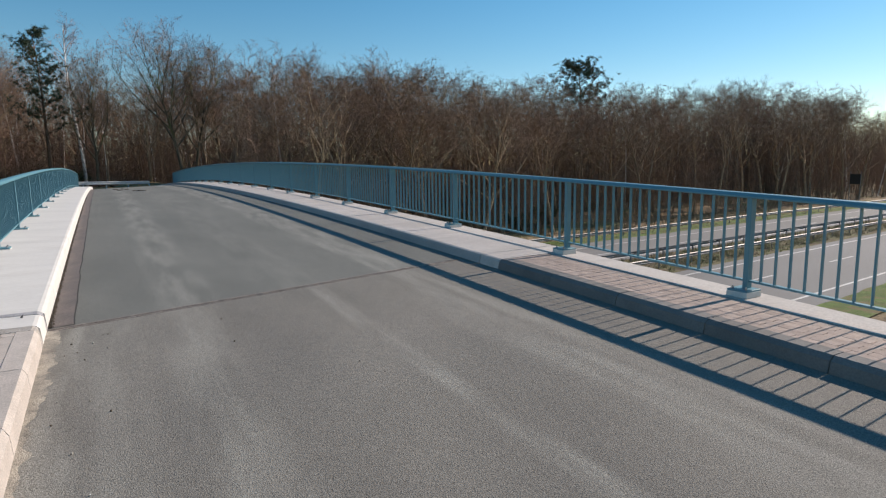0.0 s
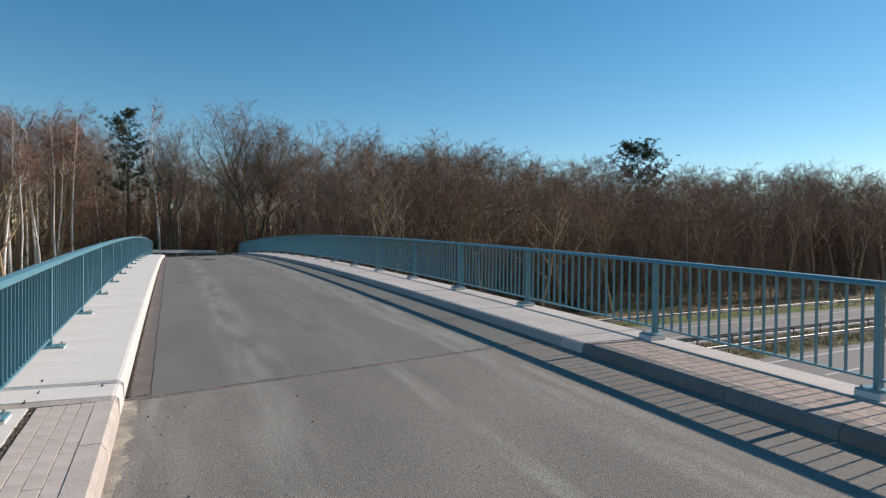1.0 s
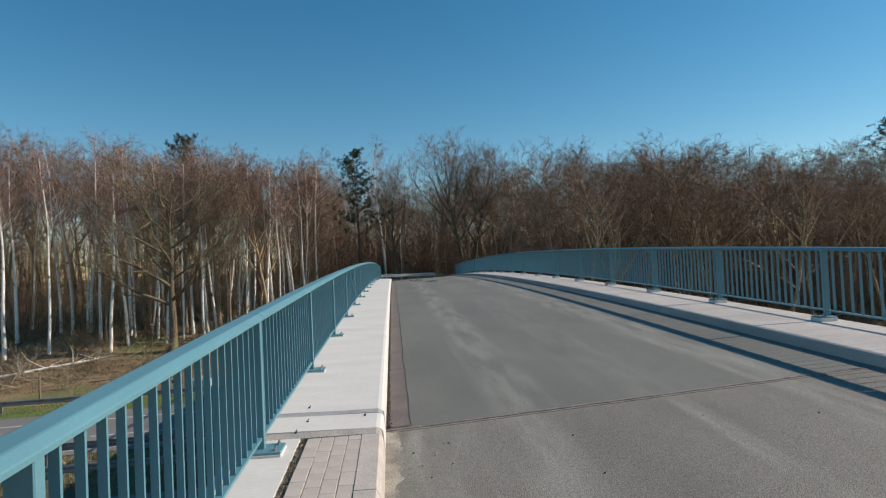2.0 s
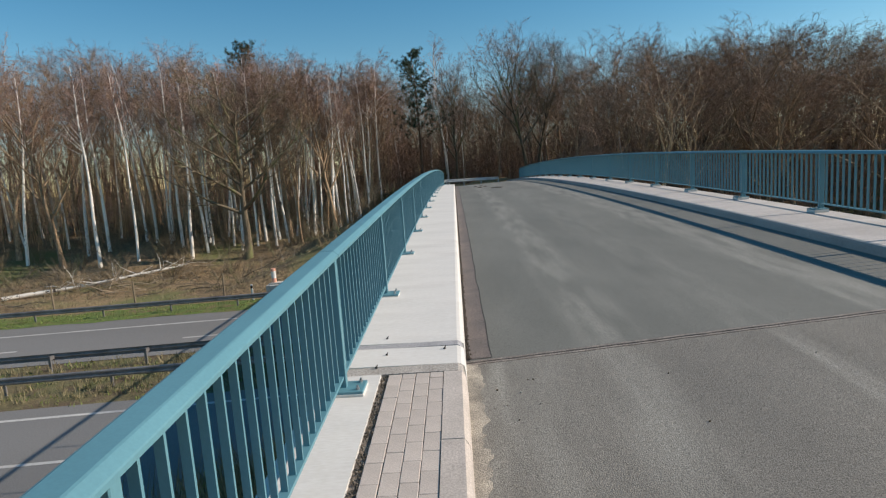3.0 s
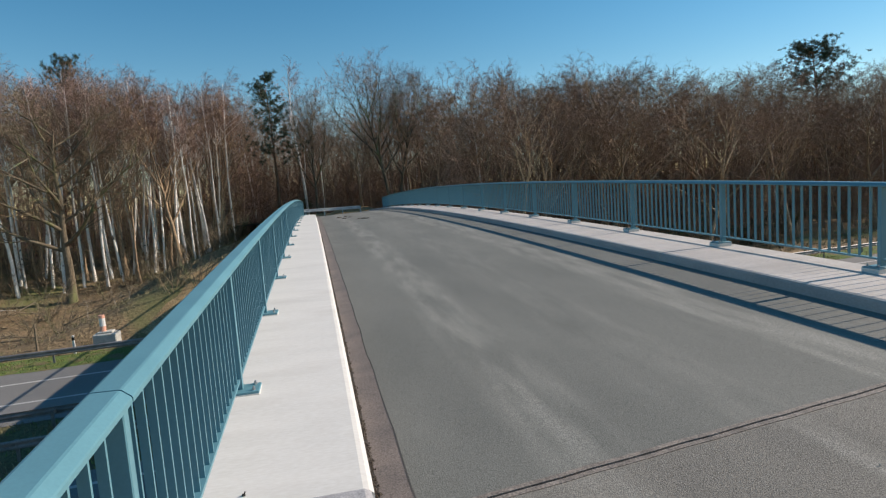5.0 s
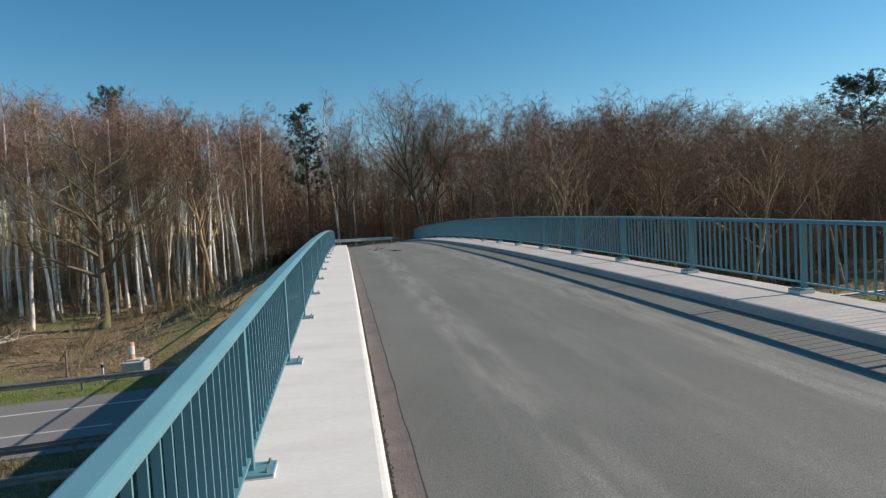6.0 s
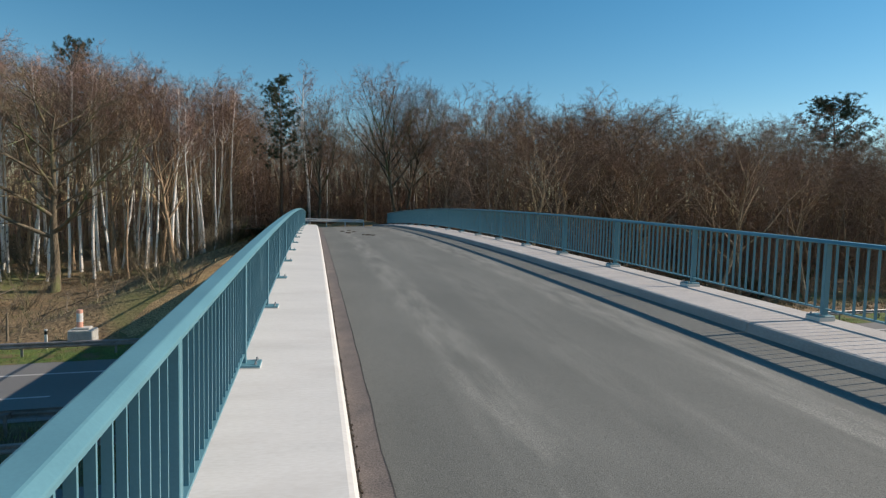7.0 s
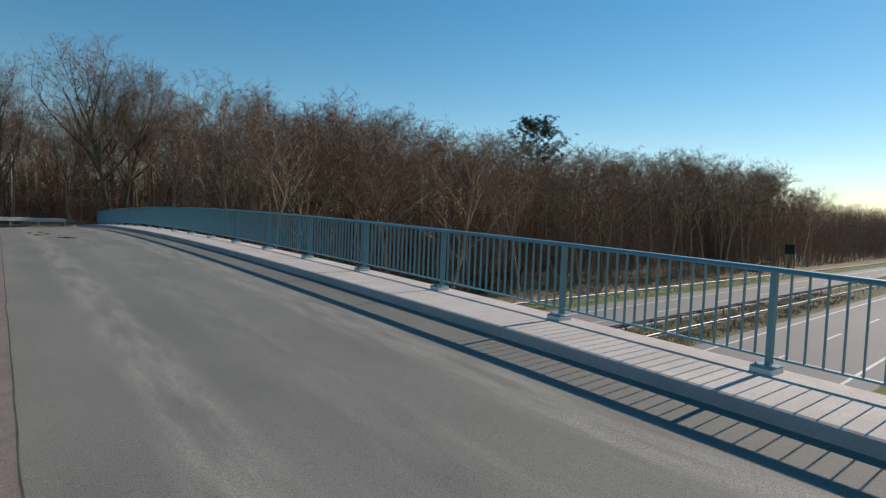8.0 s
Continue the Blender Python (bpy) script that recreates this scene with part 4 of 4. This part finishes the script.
# sandy track up the far bank
vs, fs = [], []
for i in range(41):
    u = i / 40
    x, y = -9.7 + 5.2 * u, 35.4 + 7.6 * u
    w = (0.35 + 0.55 * math.sin(math.pi * min(1, 0.15 + u * 0.8))) * (1 + 0.5 * noise.noise((u * 7, 1, 1)))
    for j in range(9):
        s_ = (j - 4) / 4 + 0.18 * noise.noise((u * 14, j * 0.8, 4))
        px, py = x + s_ * w, y - s_ * w * 0.7
        vs.append((px, py, land(px, py) + 0.06 - 0.12 * abs(j - 4) ** 2 / 16))
for i in range(40):
    for j in range(8):
        a = i * 9 + j
        fs.append((a, a + 1, a + 10, a + 9))
tagged(part_mesh("sandy_track", mesh_from("sandy_track", vs, fs, sand_mat, True)), "bare sandy track up the bank", "track", kind="structure")

# marker on its concrete block beside the verge
mx, my = -11.6, 34.6
mz = land(mx, my)
mark = thing("marker_post", "white and orange marker post on a pale concrete block", "marker post", at=pose(mx, my, mz))
bm = bmesh.new()
box(bm, -0.62, 0.62, -0.45, 0.45, -0.1, 0.75, bevel=0.05)
part("block", bm, block_mat, mark, "pale concrete block")
bm = bmesh.new()
box(bm, -0.40, 0.40, -0.30, 0.30, 0.745, 0.86, bevel=0.03)
part("block_top", bm, block_mat, mark)
for nm, z0, z1, rr, mt in (("post_shaft", 0.85, 1.16, 0.16, marker_orange), ("white_band", 1.16, 1.62, 0.162, marker_white), ("post_head", 1.62, 1.80, 0.16, marker_orange)):
    bm = bmesh.new()
    bmesh.ops.create_cone(bm, cap_ends=True, segments=14, radius1=rr, radius2=rr * 0.97, depth=z1 - z0, matrix=Matrix.Translation((-0.15, 0, (z0 + z1) / 2)))
    part(nm, bm, mt, mark, smooth=False)
dx_, dy_ = -12.6, 32.6
del_ = thing("delineator_post", "short white roadside post with a dark band", "roadside post", at=pose(dx_, dy_, Z_M))
bm = bmesh.new()
box(bm, -0.06, 0.06, -0.04, 0.04, -0.1, 0.75, bevel=0.01)
part("post_shaft", bm, marker_white, del_)
bm = bmesh.new()
box(bm, -0.061, 0.061, -0.041, 0.041, 0.75, 0.92, bevel=0.004)
part("band", bm, rubber, del_, "dark band")
bm = bmesh.new()
box(bm, -0.06, 0.06, -0.04, 0.04, 0.92, 1.02, bevel=0.012)
part("post_head", bm, marker_white, del_)

# fence stakes
for x, y in ((-21.3, 34.4), (-26.8, 34.2), (-33.0, 33.8), (-15.4, 35.0)):
    bm = bmesh.new()
    bmesh.ops.create_cone(bm, cap_ends=True, segments=7, radius1=0.07, radius2=0.055, depth=1.7, matrix=pose(x, y, land(x, y) + 0.75, 3, 2, 0))
    tagged(part("fence_stake", bm, wood_grey), "weathered wooden stake in the rough grass", "stake", group="stakes by the verge")

# fallen trunk and dead branches on the clearing
V, F = [], []
rr_ = random.Random(8)
pts = [Vector((-33.0 + 1.35 * i, 37.5 + 0.72 * i + 0.35 * math.sin(i * 0.9), 0)) for i in range(9)]
for i, p in enumerate(pts):
    p.z = land(p.x, p.y) + 0.16 + 0.12 * i
tube(V, F, pts, [0.17 - 0.012 * i for i in range(9)], 7)
for i in range(2, 9):
    for k in range(5):
        tube(V, F, bend(rr_, pts[i], Vector((rr_.gauss(0, 1), rr_.gauss(0, 1), 0.6)), rr_.uniform(0.8, 2.4), 3, 0.3, 0.0), [0.04, 0.03, 0.02, 0.008], 3)
tagged(part_mesh("fallen_tree", mesh_from("fallen_tree", V, F, birch_bark, True)), "bleached fallen birch trunk lying on the clearing", "fallen tree")
V, F = [], []
for i in range(64):
    x, q = (rr_.uniform(-44, -12), rr_.uniform(36, 50)) if i < 45 else (rr_.gauss(-29, 5), rr_.gauss(43, 2.5))
    y = q + MD * x
    a = Vector((x, y, land(x, y) + 0.06 + (0.4 * rr_.random() if i >= 45 else 0)))
    ps_ = bend(rr_, a, Vector((rr_.gauss(0, 1), rr_.gauss(0, 0.5), 0.12)), rr_.uniform(1.5, 5), 4, 0.15, 0)
    tube(V, F, ps_, [0.05, 0.042, 0.034, 0.024, 0.01], 4)
    for k in range(14):
        c, f = along(ps_, rr_.uniform(0.2, 1))
        tube(V, F, bend(rr_, c, side_dir(rr_, f, 0.8) + Vector((0, 0, 0.4)), rr_.uniform(0.4, 1.5), 2, 0.3, 0), [0.016, 0.012, 0.005], 3)
tagged(part_mesh("brushwood", mesh_from("brushwood", V, F, dead_wood)), "tangled dead branches lying over the clearing", "brushwood", kind="stuff")

# road sign seen from behind beyond the motorway
sx, sy = 112.0, 45.0
sign = thing("road_sign", "dark back of a rectangular road sign on two posts", "road sign", at=pose(sx, sy, land(sx, sy)))
for d in (-0.8, 0.8):
    bm = bmesh.new()
    bmesh.ops.create_cone(bm, cap_ends=True, segments=8, radius1=0.06, radius2=0.06, depth=5.9, matrix=Matrix.Translation((0, d, 2.7)))
    part("sign_post", bm, worn_steel, sign)
bm = bmesh.new()
box(bm, -0.09, -0.06, -0.8, 0.8, 3.5, 5.2, bevel=0.01)
part("sign_panel", bm, rubber, sign, "dark sign panel")

# low barrier where the road ends beyond the bridge
end = thing("end_barrier", "galvanised crash barrier across the road beyond the bridge", "crash barrier")
prf = [(0.0, 0.45), (0.05, 0.49), (0.05, 0.54), (0.005, 0.58), (0.005, 0.62), (0.05, 0.66), (0.05, 0.71), (0.0, 0.75)]
cx = [(-1.8 + 0.9 * i, 55.0 + 2.6 * math.sin(min(1.0, i / 8) * 1.57)) for i in range(9)]
vs, fs = [], []
for x, y in cx:
    for d, z in prf:
        vs.append((x, y - d, land(x, y) + 0.68 + z))
for i in range(len(cx) - 1):
    for j in range(7):
        a = i * 8 + j
        fs.append((a, a + 1, a + 9, a + 8))
part_mesh("beam", mesh_from("beam", vs, fs, pale_steel), end)
pm = box_mesh("barrier_post", pale_steel, -0.05, 0.05, -0.03, 0.03, -0.3, 1.38)
for x, y in cx[::2]:
    part_mesh("barrier_post", pm, end, at=pose(x, y + 0.06, land(x, y)))
vs, fs = [], []
for i in range(24):
    x = -4 + 0.8 * i
    for dy, up in ((-1.4, 0.15), (0.0, 0.95), (1.6, 0.60)):
        y = 59.5 + dy + 0.2 * noise.noise((x, dy, 2))
        vs.append((x, y, land(x, y) + up * (1.42 if 3 < x < 7 else 1.0) + 0.1 * noise.noise((x * 0.9, dy, 5))))
for i in range(23):
    for j in range(2):
        a = i * 3 + j
        fs.append((a, a + 3, a + 4, a + 1))
tagged(part_mesh("sand_bank", mesh_from("sand_bank", vs, fs, sand_mat, True)), "low sandy bank behind the end barrier", "bank", kind="structure")

# clods of mud on the crown of the road
for x, y, s in ((2.2, 27.5, 0.08), (2.5, 28.5, 0.06), (2.9, 25.0, 0.08), (2.72, 25.3, 0.05), (2.0, 29.5, 0.07), (3.08, 24.8, 0.05), (2.35, 30.2, 0.06)):
    bm = bmesh.new()
    bmesh.ops.create_icosphere(bm, subdivisions=2, radius=s)
    for v in bm.verts:
        k_ = 1 + 0.5 * noise.noise(v.co * 9 + Vector((x * 3, y, 0)))
        v.co = Vector((v.co.x * 1.7 * k_, v.co.y * 1.2 * k_, v.co.z * 0.45 * k_)) + Vector((x, y, road_z(x, y) + 0.01))
    tagged(part("mud_clod", bm, dirt_mat), "flattened dark clod of dried mud on the asphalt", "mud", group="clods on the road")

# small stones on the near asphalt
for i in range(26):
    x, y = r.uniform(KL + 0.05, 4.6), r.uniform(-4.5, 0.6)
    if i < 16:
        x, y = KL + 0.06 + abs(r.gauss(0, 0.22)), r.uniform(-3.5, 0.7)
    bm = bmesh.new()
    bmesh.ops.create_icosphere(bm, subdivisions=1, radius=r.uniform(0.004, 0.009))
    for v in bm.verts:
        v.co = v.co * r.uniform(0.7, 1.2) + Vector((x, y, road_z(x, y) + 0.006))
    tagged(part("pebble", bm, grit if i % 3 else block_mat), "small loose pebble on the asphalt", "pebble", group="pebbles on the road")

# gravel strip between footing and pavers
V, F = [], []
for i in range(900):
    y = r.uniform(-6, 0.235)
    x = r.uniform(0.205, 0.255)
    s = r.uniform(0.004, 0.011)
    c = Vector((x, y, prof(y) - 0.012 + r.uniform(0, 0.008)))
    k = len(V)
    q = [Vector((r.gauss(0, 1), r.gauss(0, 1), r.gauss(0, 1))).normalized() * s for _ in range(2)]
    V += [tuple(c + w_) for w_ in (q[0], q[1], -q[0], -q[1], Vector((0, 0, s)), Vector((0, 0, -s)))]
    for a, b in ((0, 1), (1, 2), (2, 3), (3, 0)):
        F += [(k + a, k + b, k + 4), (k + b, k + a, k + 5)]
tagged(part_mesh("gravel_strip", mesh_from("gravel_strip", V, F, grit)), "strip of dark coarse gravel beside the pavers", "gravel", kind="stuff")
vs, fs = sweep([(0.19, -0.3), (0.70, -0.3), (0.70, -0.022), (0.19, -0.022)][::-1], steps(-14, 0.245, 0.5), prof)
tagged(part_mesh("paver_bed", mesh_from("paver_bed", vs, fs, mortar_mat)), "dark sand bed in the joints between the pavers", "paver bed", kind="structure")
vs, fs = sweep([(5.91, -0.3), (W_ - 0.19, -0.3), (W_ - 0.19, R_UP - 0.02), (5.91, R_UP - 0.02)][::-1], steps(-22, 0.43, 0.5), prof)
tagged(part_mesh("paver_bed", mesh_from("paver_bed", vs, fs, mortar_mat)), "dark sand bed under the pavers beside the kerb", "paver bed", kind="structure")

# pavers: 10 by 20 centimetres, in running bond

def pavers(x0, columns, pitch, y_top, rows, up, label, limit, mat):
    pave_me = box_mesh("paver", mat, -0.0485, 0.0485, -0.0985, 0.0985, -0.06, 0.0, bevel=0.003)
    root = thing("paver_walk", label, "paving", kind="structure")
    made = 0
    V, F = [], []
    for j in range(rows):
        for i in range(columns):
            y = y_top - 0.1 - j * 0.2 - (0.1 if i % 2 else 0.0) + r.uniform(-.002, .002)
            if i % 2 and j == 0:
                hb = box_mesh("half_paver", mat, -0.0475, 0.0475, -0.0475, 0.0475, -0.06, 0.0, bevel=0.003)
                part_mesh("paver", hb, root, at=pose(x0 + (i + 0.5) * pitch, y_top - 0.05, prof(y_top) + up + r.uniform(-.002, .001), 2, 0, 0))
            at = pose(x0 + (i + 0.5) * pitch + r.uniform(-.001, .001), y, prof(y) + up + r.uniform(-.002, .001), math.degrees(math.atan(A_ - 2 * B_ * y)), r.uniform(-.4, .4), r.uniform(-.5, .5))
            if made < limit:
                part_mesh("paver", pave_me, root, at=at)
                made += 1
            else:
                c = len(V)
                for px, py, pz in ((-.0475, -.0975, 0), (.0475, -.0975, 0), (.0475, .0975, 0), (-.0475, .0975, 0), (-.0475, -.0975, -.05), (.0475, -.0975, -.05), (.0475, .0975, -.05), (-.0475, .0975, -.05)):
                    V.append(tuple(at @ Vector((px, py, pz))))
                F += [(c, c + 1, c + 2, c + 3), (c, c + 4, c + 5, c + 1), (c + 1, c + 5, c + 6, c + 2), (c + 2, c + 6, c + 7, c + 3), (c + 3, c + 7, c + 4, c)]
    if V:
        tagged(part_mesh("more_pavers", mesh_from("more_pavers", V, F, mat), root), kind="stuff")


pavers(0.256, 4, 0.1005, 0.236, 50, -0.004, "pale grey concrete pavers laid in running bond beside the railing", 210, paver_mat)
pavers(5.932, 7, 0.0935, 0.416, 70, R_UP - 0.004, "reddish-grey concrete pavers striped by the railing's shadow", 290, paver_red)

# dead leaves and grit gathered in the joint along the left cap's foot
rl = random.Random(77)
V, F = [], []
for i in range(1500):
    y = 0.9 + 22 * rl.random() ** 1.6
    x = KL + 0.004 + abs(rl.gauss(0, 0.011))
    z = road_z(x, y) + 0.004
    a, w, h = rl.uniform(0, 6.28), rl.uniform(0.006, 0.017), rl.uniform(0.004, 0.018)
    c = len(V)
    for k in range(3):
        V.append((x + w * math.cos(a + 2.1 * k), y + 1.6 * w * math.sin(a + 2.1 * k), z + rl.uniform(-0.002, 0.006)))
    V.append((x, y, z + h))
    F += [(c, c + 1, c + 3), (c + 1, c + 2, c + 3), (c + 2, c, c + 3)]
tagged(part_mesh("leaf_debris", mesh_from("leaf_debris", V, F, dirt_mat)), "dark dead leaves and grit along the foot of the cap", "debris", kind="stuff")
